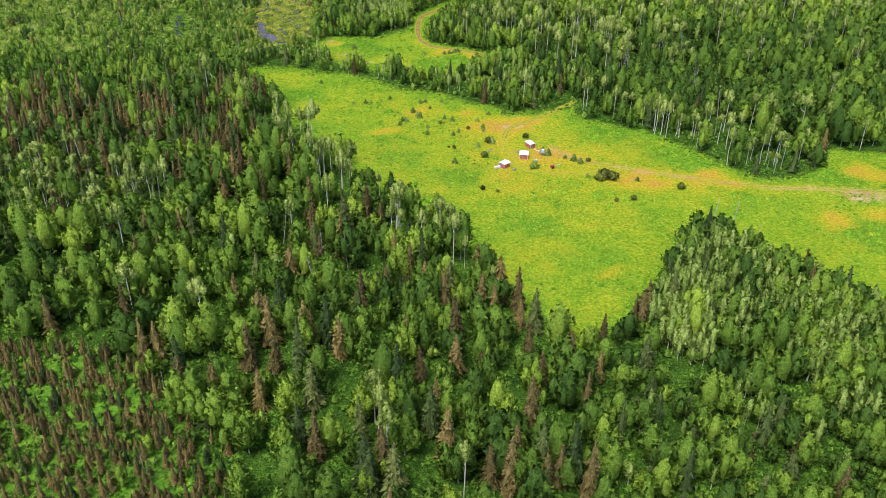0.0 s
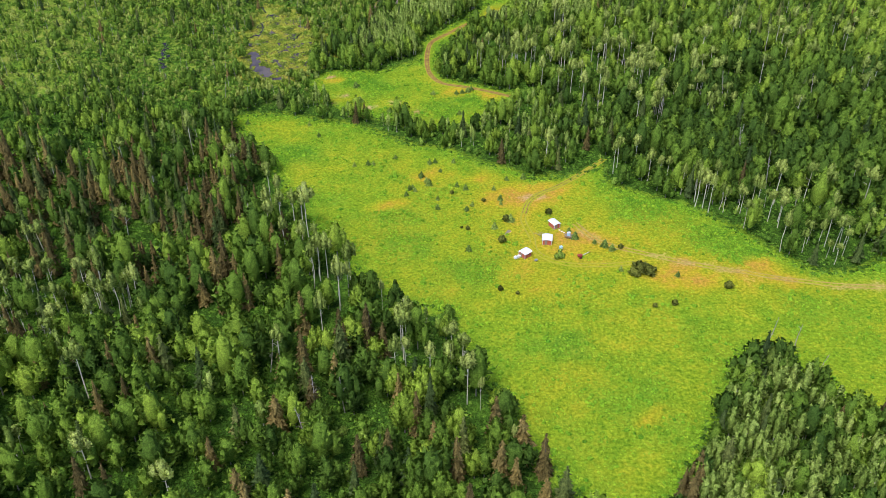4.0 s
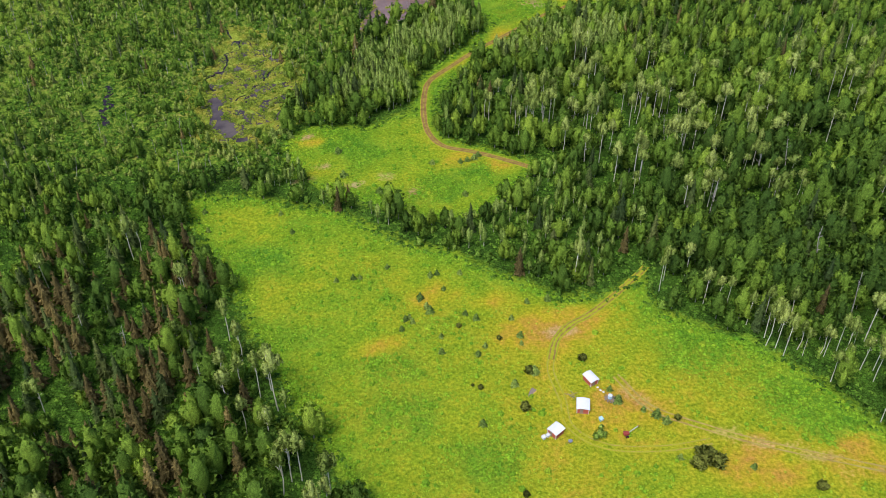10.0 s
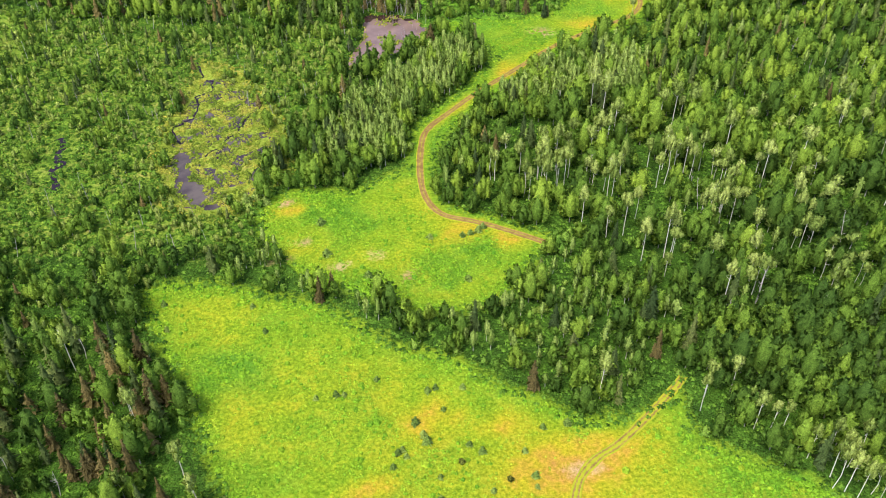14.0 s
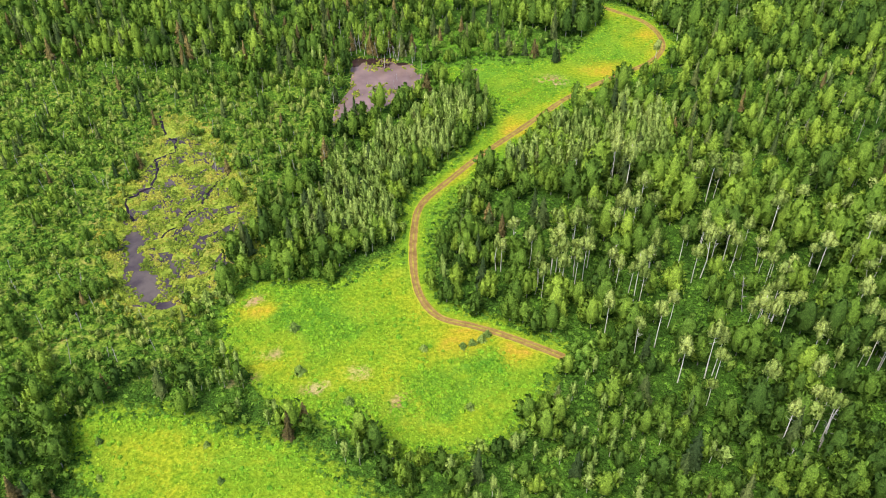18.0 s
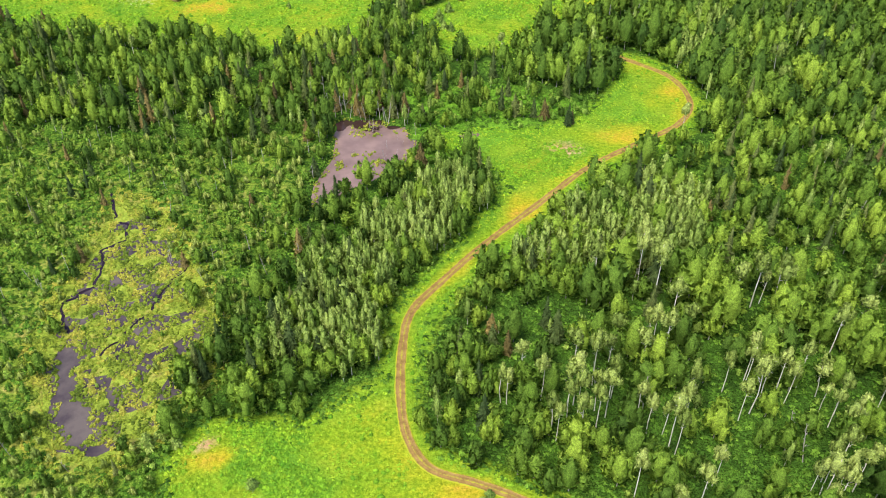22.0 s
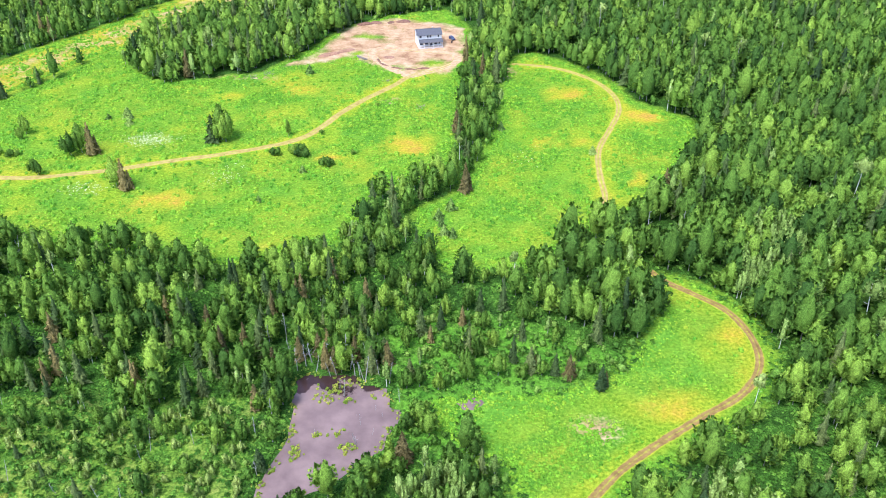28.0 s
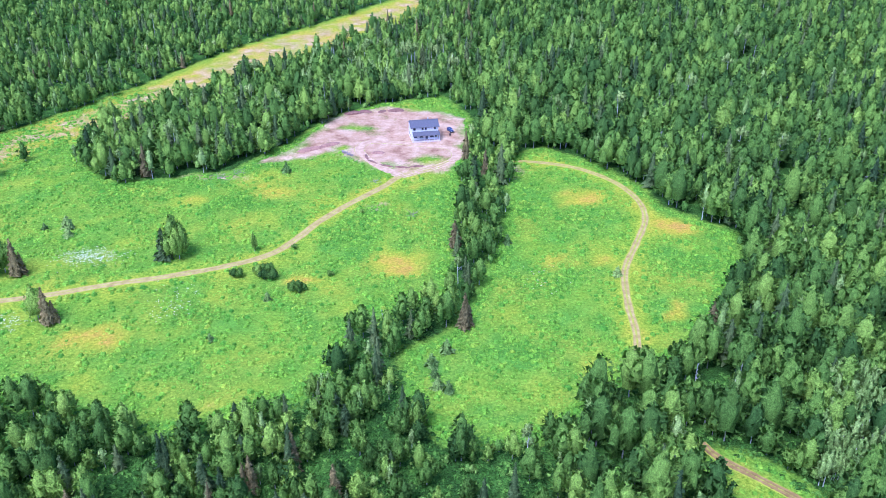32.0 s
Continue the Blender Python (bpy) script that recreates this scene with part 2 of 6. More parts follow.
def node(tree, kind, **values):
    n = tree.nodes.new(kind)
    for k, v in values.items():
        k = k.replace("_", " ")
        (n.inputs[k] if k in n.inputs else n.inputs[k.title()]).default_value = v
    return n


def ramp(tree, source, stops):
    r = tree.nodes.new("ShaderNodeValToRGB")
    e = r.color_ramp.elements
    while len(e) < len(stops):
        e.new(0.5)
    for i, (at, c) in enumerate(stops):
        e[i].position, e[i].color = at, (*c, 1)
    tree.links.new(source, r.inputs[0])
    return r.outputs[0]


def mixed(tree, fac, a, b, how="MIX"):
    n = tree.nodes.new("ShaderNodeMix")
    n.data_type, n.blend_type = "RGBA", how
    for sock, v in ((n.inputs["Factor"], fac), (n.inputs[6], a), (n.inputs[7], b)):
        if isinstance(v, bpy.types.NodeSocket):
            tree.links.new(v, sock)
        elif isinstance(v, tuple):
            sock.default_value = (*v, 1)
        else:
            sock.default_value = v
    return n.outputs[2]


def sums(tree, how, a, b):
    n = tree.nodes.new("ShaderNodeMath")
    n.operation = how
    for sock, v in zip(n.inputs, (a, b)):
        if isinstance(v, bpy.types.NodeSocket):
            tree.links.new(v, sock)
        else:
            sock.default_value = v
    return n.outputs[0]


def attribute(tree, name):
    n = tree.nodes.new("ShaderNodeAttribute")
    n.attribute_name = name
    return n.outputs["Fac"]


def place_noise(tree, scale, detail=4.0, rough=0.6, kind="Object"):
    c = tree.nodes.new("ShaderNodeTexCoord")
    n = node(tree, "ShaderNodeTexNoise", Scale=scale, Detail=detail, Roughness=rough)
    tree.links.new(c.outputs[kind], n.inputs["Vector"])
    return n.outputs["Fac"]


def bumped(tree, bsdf, height, strength, distance):
    b = node(tree, "ShaderNodeBump", Strength=strength, Distance=distance)
    tree.links.new(height, b.inputs["Height"])
    tree.links.new(b.outputs[0], bsdf.inputs["Normal"])


def leaf_material(name, dark, mid, light, rough=0.65, grain=3.4, flecks=1.0):
    """Foliage: a tint of its own for each tree, a shade for each clump, and a leafy grain."""
    m, t, b = material(name, rough, 0.04)
    info = t.nodes.new("ShaderNodeObjectInfo")
    own = sums(t, "FRACT", sums(t, "ADD", attribute(t, "tint"), sums(t, "MULTIPLY", attribute(t, "lone"), info.outputs["Random"])), 0.0)
    geo = t.nodes.new("ShaderNodeNewGeometry")
    leafy = place_noise(t, grain, 3, 0.7)
    k = sums(t, "ADD", sums(t, "MULTIPLY", own, 0.78), sums(t, "MULTIPLY", geo.outputs["Random Per Island"], 0.16))
    k = sums(t, "ADD", k, sums(t, "MULTIPLY", leafy, 0.14))
    colour = ramp(t, k, [(0.15, dark), (0.52, mid), (0.9, light)])
    fleck = ramp(t, leafy, [(0.36, (0.54, 0.54, 0.54)), (0.62, (1.27, 1.27, 1.27))])
    colour = mixed(t, flecks, colour, fleck, "MULTIPLY")
    # painted shade of gaps between sprays, a step wider than the grain
    gap_shade = ramp(t, place_noise(t, grain * 0.36, 2, 0.6), [(0.36, (0.74, 0.76, 0.74)), (0.62, (1.14, 1.12, 1.1))])
    colour = mixed(t, flecks, colour, gap_shade, "MULTIPLY")
    t.links.new(colour, b.inputs["Base Color"])
    bumped(t, b, leafy, 0.7, 0.3)
    thin = t.nodes.new("ShaderNodeBsdfTranslucent")
    t.links.new(colour, thin.inputs["Color"])
    mix = t.nodes.new("ShaderNodeMixShader")
    mix.inputs[0].default_value = 0.14
    t.links.new(b.outputs[0], mix.inputs[1])
    t.links.new(thin.outputs[0], mix.inputs[2])
    t.links.new(mix.outputs[0], t.nodes["Material Output"].inputs[0])
    return m


def bark_material(name, dark, light, scale=3.0):
    m, t, b = material(name, 0.85)
    t.links.new(ramp(t, place_noise(t, scale), [(0.3, dark), (0.62, light)]), b.inputs["Base Color"])
    return m


LEAF = dict(
    birch=leaf_material("birch_leaves", (0.066, 0.128, 0.02), (0.16, 0.27, 0.029), (0.325, 0.455, 0.045)),
    aspen=leaf_material("aspen_leaves", (0.22, 0.3, 0.055), (0.33, 0.42, 0.085), (0.46, 0.54, 0.13)),
    young_aspen=leaf_material("young_aspen_leaves", (0.21, 0.31, 0.052), (0.32, 0.435, 0.085), (0.44, 0.55, 0.125)),
    spruce=leaf_material("spruce_needles", (0.06, 0.1, 0.03), (0.125, 0.175, 0.045), (0.23, 0.265, 0.07)),
    dead_spruce=leaf_material("dead_needles", (0.13, 0.106, 0.038), (0.235, 0.185, 0.06), (0.36, 0.275, 0.085)),
    alder=leaf_material("alder_leaves", (0.25, 0.33, 0.06), (0.39, 0.485, 0.09), (0.54, 0.62, 0.135)),
    willow=leaf_material("willow_leaves", (0.11, 0.22, 0.025), (0.21, 0.36, 0.04), (0.37, 0.5, 0.075)),
    snag=leaf_material("dead_twigs", (0.2, 0.16, 0.12), (0.3, 0.26, 0.21), (0.42, 0.38, 0.32)),
    juniper=leaf_material("blue_spruce_needles", (0.15, 0.24, 0.045), (0.25, 0.36, 0.065), (0.37, 0.48, 0.09), grain=4.0),
    dark_bush=leaf_material("dark_bush_needles", (0.11, 0.125, 0.025), (0.2, 0.225, 0.04), (0.3, 0.33, 0.06), grain=4.0),
    hummock=leaf_material("sedge", (0.13, 0.19, 0.022), (0.27, 0.35, 0.032), (0.48, 0.45, 0.06), grain=3.0),
)
BARK = dict(
    birch=bark_material("birch_bark", (0.16, 0.13, 0.1), (0.5, 0.46, 0.38)),
    aspen=bark_material("aspen_bark", (0.5, 0.45, 0.34), (0.84, 0.78, 0.63)),
    spruce=bark_material("spruce_bark", (0.05, 0.04, 0.032), (0.13, 0.1, 0.075)),
    snag=bark_material("bare_wood", (0.24, 0.21, 0.17), (0.5, 0.46, 0.39)),
)
BARK.update(young_aspen=BARK["aspen"], dead_spruce=BARK["spruce"], willow=BARK["birch"], alder=BARK["birch"], juniper=BARK["spruce"])


def ground_material():
    m, t, b = material("ground_cover", 0.95, 0.03)
    fine, mid, wide = place_noise(t, 1.1, 5, 0.7), place_noise(t, 0.13, 5, 0.65), place_noise(t, 0.035, 3)
    wood = ramp(t, mid, [(0.3, (0.03, 0.065, 0.01)), (0.5, (0.06, 0.13, 0.014)), (0.72, (0.12, 0.24, 0.022))])
    wood = mixed(t, 1.0, wood, ramp(t, place_noise(t, 2.6, 4, 0.7), [(0.36, (0.25, 0.25, 0.25)), (0.64, (1.6, 1.6, 1.6))]), "MULTIPLY")
    lush = ramp(t, mid, [(0.3, (0.1, 0.25, 0.017)), (0.7, (0.21, 0.41, 0.026))])
    clump = sums(t, "ADD", sums(t, "MULTIPLY", mid, 0.55), sums(t, "MULTIPLY", place_noise(t, 0.55, 4, 0.6), 0.45))
    grass = ramp(t, clump, [(0.3, (0.13, 0.28, 0.012)), (0.5, (0.27, 0.395, 0.015)), (0.66, (0.44, 0.455, 0.02))])
    dry = ramp(t, sums(t, "ADD", clump, sums(t, "MULTIPLY", sums(t, "SUBTRACT", attribute(t, "dry"), 0.6), 0.22)), [(0.3, (0.42, 0.45, 0.012)), (0.52, (0.52, 0.43, 0.018)), (0.68, (0.56, 0.34, 0.04)), (0.8, (0.5, 0.25, 0.06))])
    bog = ramp(t, mid, [(0.3, (0.2, 0.27, 0.03)), (0.5, (0.33, 0.41, 0.04)), (0.7, (0.38, 0.3, 0.08))])
    soil = ramp(t, mid, [(0.34, (0.32, 0.16, 0.075)), (0.48, (0.53, 0.315, 0.15)), (0.66, (0.68, 0.46, 0.25))])

    def edge(name, soft, low=0.24, high=0.76):
        a = sums(t, "ADD", attribute(t, name), sums(t, "MULTIPLY", sums(t, "SUBTRACT", fine, 0.5), soft))
        n = t.nodes.new("ShaderNodeMapRange")
        n.inputs[1].default_value, n.inputs[2].default_value = low, high
        t.links.new(sums(t, "ADD", a, sums(t, "MULTIPLY", sums(t, "SUBTRACT", mid, 0.5), soft)), n.inputs[0])
        return n.outputs[0]
    c = mixed(t, edge("meadow", 0.7), wood, grass)
    c = mixed(t, edge("lush", 0.8), c, lush)
    c = mixed(t, edge("dry", 0.45, 0.08, 0.92), c, dry)
    c = mixed(t, edge("bog", 0.9), c, bog)
    speck = ramp(t, fine, [(0.34, (0.56, 0.58, 0.56)), (0.64, (1.2, 1.18, 1.2))])
    c = mixed(t, 1.0, c, speck, "MULTIPLY")
    # bare soil is smoother than the plants
    c = mixed(t, edge("soil", 0.9), c, mixed(t, 0.35, soil, speck, "MULTIPLY"))
    t.links.new(c, b.inputs["Base Color"])
    bumped(t, b, fine, 0.9, 0.5)
    return m


GROUND = ground_material()


def water_material(name, deep, murk, spec=0.5):
    m, t, b = material(name, 0.06, spec)
    n = place_noise(t, 0.12, 5)
    darkness = sums(t, "ADD", attribute(t, "darkness"), sums(t, "MULTIPLY", sums(t, "SUBTRACT", place_noise(t, 0.5, 4), 0.5), 1.2))
    mr = t.nodes.new("ShaderNodeMapRange")
    mr.inputs[1].default_value, mr.inputs[2].default_value = 0.45, 0.62
    t.links.new(darkness, mr.inputs[0])
    dark_brown = ramp(t, n, [(0.3, (0.03, 0.017, 0.014)), (0.7, (0.07, 0.036, 0.028))])
    t.links.new(mixed(t, mr.outputs[0], ramp(t, n, [(0.35, deep), (0.65, murk)]), dark_brown), b.inputs["Base Color"])
    bumped(t, b, place_noise(t, 1.2, 3), 0.08, 0.1)
    return m


def track_material(name, dark, mid, light):
    m, t, b = material(name, 0.95, 0.1)
    n, f = place_noise(t, 0.5, 5), place_noise(t, 2.5, 4)
    dirt = ramp(t, n, [(0.3, dark), (0.5, mid), (0.7, light)])
    grass = ramp(t, n, [(0.3, (0.31, 0.37, 0.014)), (0.7, (0.45, 0.41, 0.022))])
    k = sums(t, "ADD", attribute(t, "grassy"), sums(t, "MULTIPLY", sums(t, "SUBTRACT", f, 0.5), 1.6))
    k = sums(t, "ADD", k, sums(t, "MULTIPLY", sums(t, "SUBTRACT", n, 0.5), 1.2))
    mr = t.nodes.new("ShaderNodeMapRange")
    mr.inputs[1].default_value, mr.inputs[2].default_value = 0.3, 0.7
    t.links.new(k, mr.inputs[0])
    t.links.new(mixed(t, mr.outputs[0], dirt, grass), b.inputs["Base Color"])
    bumped(t, b, f, 0.6, 0.15)
    return m


def plain(name, colour, rough=0.6, metal=0.0, grain=0.12, scale=2.0):
    m, t, b = material(name, rough, 0.4)
    lo, hi = tuple(c * (1 - grain) for c in colour), tuple(min(1, c * (1 + grain)) for c in colour)
    t.links.new(ramp(t, place_noise(t, scale, 6), [(0.3, lo), (0.7, hi)]), b.inputs["Base Color"])
    b.inputs["Metallic"].default_value = metal
    return m


# ---- mesh helpers ----
def mesh_of(name, verts, tris, mats, which=None, smooth=False, normals=None, **fields):
    verts, tris = np.asarray(verts, np.float32), np.asarray(tris, np.int32)
    me = bpy.data.meshes.new(name)
    me.vertices.add(len(verts))
    me.vertices.foreach_set("co", verts.ravel())
    me.loops.add(tris.size)
    me.loops.foreach_set("vertex_index", tris.ravel())
    me.polygons.add(len(tris))
    me.polygons.foreach_set("loop_start", np.arange(len(tris), dtype=np.int32) * tris.shape[1])
    for m in mats:
        me.materials.append(m)
    if which is not None:
        me.polygons.foreach_set("material_index", np.asarray(which, np.int32))
    me.polygons.foreach_set("use_smooth", np.full(len(tris), smooth))
    for k, v in fields.items():
        me.attributes.new(k, "FLOAT", "POINT").data.foreach_set("value", np.asarray(v, np.float32))
    me.update(calc_edges=True)
    if normals is not None:
        me.normals_split_custom_set_from_vertices(np.asarray(normals, np.float32))
    return me


def joined(pieces):
    """Verts, triangles and, where they are given, normals of many pieces as one."""
    vs, ts, ns, n = [], [], [], 0
    for p in pieces:
        vs.append(p[0])
        ts.append(p[1] + n)
        ns += list(p[2:3])
        n += len(p[0])
    return (np.concatenate(vs), np.concatenate(ts)) + ((np.concatenate(ns),) if ns else ())


def part(name, bm, mat, parent, label=""):
    me = bpy.data.meshes.new(name)
    bm.to_mesh(me)
    bm.free()
    me.materials.append(mat)
    ob = new(name, me)
    ob.parent = parent
    if label:
        ob["label"] = label
    return ob


def boxed(x0, y0, z0, x1, y1, z1, bevel=0.0, bm=None):
    own = bm or bmesh.new()
    g = bmesh.ops.create_cube(own, size=1.0)["verts"]
    bmesh.ops.scale(own, vec=(x1 - x0, y1 - y0, z1 - z0), verts=g)
    bmesh.ops.translate(own, vec=((x0 + x1) / 2, (y0 + y1) / 2, (z0 + z1) / 2), verts=g)
    if bevel:
        bmesh.ops.bevel(own, geom=list({e for v in g for e in v.link_edges}), offset=bevel, segments=1, affect="EDGES")
    return own


# ---- ground ----
def build_ground():
    def axis(a, b, step, far):
        mid = np.arange(a, b + 0.1, step)
        out = np.array([6, 16, 35, 75, 160, 350, 800, 1800, far], float)
        return np.concatenate([a - out[::-1], mid, b + out])
    xs, ys = axis(-332, 332, 4.0, 4000), axis(60, 1120, 4.0, 4000)
    gx, gy = np.meshgrid(xs, ys)
    x, y = gx.ravel(), gy.ravel()
    md = meadow_depth(x, y)
    soft = lambda d, w: np.clip(0.5 + d / (2 * w), 0, 1)
    meadow = soft(md + 1.5, 3.0)
    tr = np.full(x.shape, 1e9)
    for line in TRACKS:
        tr = np.minimum(tr, to_line(line[::2], x, y))
    rim = soft(5 - md, 4) * meadow
    green = 0.24 * np.exp(-np.clip(md, 0, 60) / 11)
    lush = (0.9 * spots(LUSH, x, y) + 0.2 + green + 0.22 * wobble(x, y, 37, 0.3) + 0.2 * wobble(x, y, 15, 1.9)) * np.clip((tr - 3) / 6, 0, 1) * meadow
    lush = np.maximum(lush, rim * 0.6)
    lush += (0.34 + 0.26 * wobble(x, y, 27, 0.8)) * (soft(signed(MEADOW_HOUSE, x, y), 3) + soft(signed(MEADOW_EAST, x, y), 3)) * np.clip((tr - 2) / 5, 0, 1)
    lush += (0.32 + 0.2 * wobble(x, y, 21, 0.8)) * soft(signed(MEADOW_BEND, x, y), 3) * np.clip((tr - 1.5) / 4, 0, 1)
    lush = np.maximum(lush, 0.75 * soft(signed(POND_SHRUBS, x, y), 4))
    lush = np.maximum(lush, (0.42 + 0.25 * wobble(x, y, 19, 0.6)) * soft(signed(SHRUBLAND, x, y), 8))
    lush = np.maximum(lush, (0.75 + 0.2 * wobble(x, y, 14, 2.2)) * soft(signed(STAND_SCRUB, x, y), 5))
    dry = dryness(x, y, md, tr) * meadow
    dry += 0.55 * soft(signed(CUTLINE, x, y), 5)
    bog = soft(signed(MARSH, x, y), 6) + 0.42 * soft(signed(SHRUBLAND, x, y), 12)
    soil = soft(signed(YARD, x, y) + 3 * wobble(x, y, 16, 1.1), 5)
    soil *= np.clip(1.05 + 0.4 * wobble(x, y, 21, 4.2), 0.4, 1)
    for cx, cy, rx, ry in ((33, 321, 5, 2), (36.5, 776.5, 4, 8), (-16.2, 742.6, 4, 4), (149, 262, 9, 5), (-84.7, 768, 14, 3), (46, 542.5, 6, 5), (-48, 424, 2.5, 2), (-46, 396, 4, 2), (-30, 392, 3, 2.5), (-18, 398, 3, 2.5), (-8, 388, 3, 3), (-40, 405, 3, 2), (-24, 386, 3, 2)):
        soil = np.maximum(soil, 0.8 * np.exp(-(((x - cx) / rx) ** 2 + ((y - cy) / ry) ** 2)))
    for cx, cy, rx, ry in ((-32.6, 823.9, 10, 4), (-7.9, 858.5, 13, 6), (-16.4, 781.6, 9, 3), (0.7, 787.3, 6, 6), (-36.1, 801, 4, 3)):
        soil *= 1 - 0.9 * np.exp(-(((x - cx) / rx) ** 2 + ((y - cy) / ry) ** 2))
    soil = np.maximum(soil, (0.42 + 0.25 * wobble(x, y, 18, 2.0)) * soft(signed(CUTLINE, x, y) - 5, 5))
    soil = np.maximum(soil, 0.42 * np.exp(-(to_line(TRACK_OUT, x, y) / 2.5) ** 2))
    z = ground_z(x, y)
    n, k = len(xs), len(ys)
    i = (np.arange(k - 1)[:, None] * n + np.arange(n - 1)).ravel()
    quads = np.stack([i, i + 1, i + n + 1, i + n], 1)
    me = mesh_of("ground", np.stack([x, y, z], 1), quads, [GROUND], meadow=meadow, lush=lush, dry=dry, bog=bog, soil=soil)
    tagged(new("ground", me), "green wild meadow and mossy forest floor", "ground", kind="structure")


build_ground()


def build_track(name, line, width, label, two_ruts=True, faint=0.0, mat=None):
    p = smooth_line(line, 1.5)
    d = np.gradient(p, axis=0)
    d /= np.linalg.norm(d, axis=1)[:, None]
    side = np.stack([d[:, 1], -d[:, 0]], 1)
    across = np.array([-1.0, -0.8, -0.5, -0.2, 0.0, 0.2, 0.5, 0.8, 1.0])
    grassy = np.array([1.1, 0.65, -0.2, 0.3, 0.7, 0.3, -0.2, 0.65, 1.1]) if two_ruts else np.array([1.0, 0.2, -0.3, -0.3, -0.1, -0.3, -0.3, 0.2, 1.0])
    rise = np.array([0.0, 0.09, 0.02, 0.07, 0.1, 0.07, 0.02, 0.09, 0.0])
    w = width / 2 * (1 + 0.12 * wobble(p[:, 0], p[:, 1], 11, 0.7))
    v = p[:, None] + side[:, None] * (across[None, :, None] * w[:, None, None])
    z = ground_z(v[..., 0], v[..., 1]) + rise + 0.02
    n, k = len(across), len(p)
    i = (np.arange(k - 1)[:, None] * n + np.arange(n - 1)).ravel()
    quads = np.stack([i, i + n, i + n + 1, i + 1], 1)
    me = mesh_of(name, np.dstack([v, z]).reshape(-1, 3), quads, [mat or DIRT], grassy=np.tile(grassy + faint, k))
    tagged(new(name, me), label, "track", kind="structure")


DIRT = track_material("track_dirt", (0.21, 0.122, 0.036), (0.31, 0.188, 0.054), (0.4, 0.26, 0.08))
EARTH = track_material("yard_earth", (0.44, 0.255, 0.115), (0.57, 0.36, 0.18), (0.68, 0.47, 0.26))
GRAVEL = track_material("drive_gravel", (0.34, 0.225, 0.055), (0.46, 0.325, 0.085), (0.55, 0.41, 0.125))
build_track("track", TRACK, 2.7, "rutted orange brown dirt track with a thin grassy middle", True, -0.12)
build_track("track_north", TRACK_NORTH, 3.0, "rutted tan dirt track along the meadow's edge", True, 0.05, GRAVEL)


def build_ruts(name, line, label, worn, mat):
    """Two shallow wheel ruts pressed into the grass."""
    p = smooth_line(line, 1.2)
    d = np.gradient(p, axis=0)
    d /= np.linalg.norm(d, axis=1)[:, None]
    side = np.stack([d[:, 1], -d[:, 0]], 1)
    vs, qs, gs = [], [], []
    for k, off in enumerate((-0.8, 0.8)):
        w = 0.32 * (1 + 0.45 * wobble(p[:, 0], p[:, 1], 7, 1.0 + off))
        e = [p + side * (off + u * w)[:, None] for u in (-1, 0, 1)]
        v = np.stack(e, 1)
        z = ground_z(v[..., 0], v[..., 1]) + np.array([0.03, 0.02, 0.03])
        i = (np.arange(len(p) - 1)[:, None] * 3 + np.arange(2)).ravel() + k * 3 * len(p)
        vs.append(np.dstack([v, z]).reshape(-1, 3))
        qs.append(np.stack([i, i + 3, i + 4, i + 1], 1))
        gs.append(np.tile([0.9, 0.25, 0.9], len(p)) + worn)
    me = mesh_of(name, np.concatenate(vs), np.concatenate(qs), [mat], grassy=np.concatenate(gs))
    tagged(new(name, me), label, "track", kind="structure")


build_track("track_entry", TRACK_ENTRY, 2.5, "sandy dirt track leading into the wood", faint=0.42)
build_ruts("track_camp", TRACK_YARD, "faint grassy wheel ruts past the cabins", 0.15, GRAVEL)
build_ruts("track_out", TRACK_OUT, "worn sandy wheel ruts across the meadow", -0.25, GRAVEL)
build_track("drive", DRIVE, 3.5, "pale brown gravel drive to the house", True, -0.18, GRAVEL)
build_track("drive_loop", LOOP, 4.6, "bare earth drive looping round the yard to the house", False, -0.3, EARTH)


def build_water(name, outline, level, mat, label):
    p = np.array(outline, float)
    lo, hi = p.min(0) - 4, p.max(0) + 4
    xs, ys = np.arange(lo[0], hi[0], 1.0), np.arange(lo[1], hi[1], 1.0)
    gx, gy = np.meshgrid(xs, ys)
    keep = signed(outline, gx + 0.5, gy + 0.5) > -3.5
    n = len(xs)
    i = (np.arange(len(ys))[:, None] * n + np.arange(n))
    ok = keep[:-1, :-1]
    a = i[:-1, :-1][ok]
    quads = np.stack([a, a + 1, a + n + 1, a + n], 1)
    v = np.stack([gx.ravel(), gy.ravel(), np.full(gx.size, level)], 1)
    used, inv = np.unique(quads, return_inverse=True)
    # the pond's colour turns darker towards its north shore, with an uneven edge
    wx, wy = v[used, 0], v[used, 1]
    darkness = np.clip((wy - 553.5 - 4.5 * wobble(wx, wy, 9, 0.7)) / 7, 0, 1) * (outline is POND)
    me = mesh_of(name, v[used], inv.reshape(quads.shape), [mat], darkness=darkness)
    tagged(new(name, me), label, "pond", kind="structure")


build_water("pond_water", POND, -0.42, water_material("muddy_water", (0.195, 0.124, 0.098), (0.3, 0.196, 0.154), 0.35), "shallow muddy pinkish brown beaver pond")
build_water("marsh_water", POND_MARSH, -0.4, water_material("dark_water", (0.018, 0.01, 0.018), (0.035, 0.022, 0.032), 0.12), "dark still water at the edge of the marsh")
build_water("puddle_water", PUDDLE, -0.25, bpy.data.materials["muddy_water"], "small muddy pool in the grass")


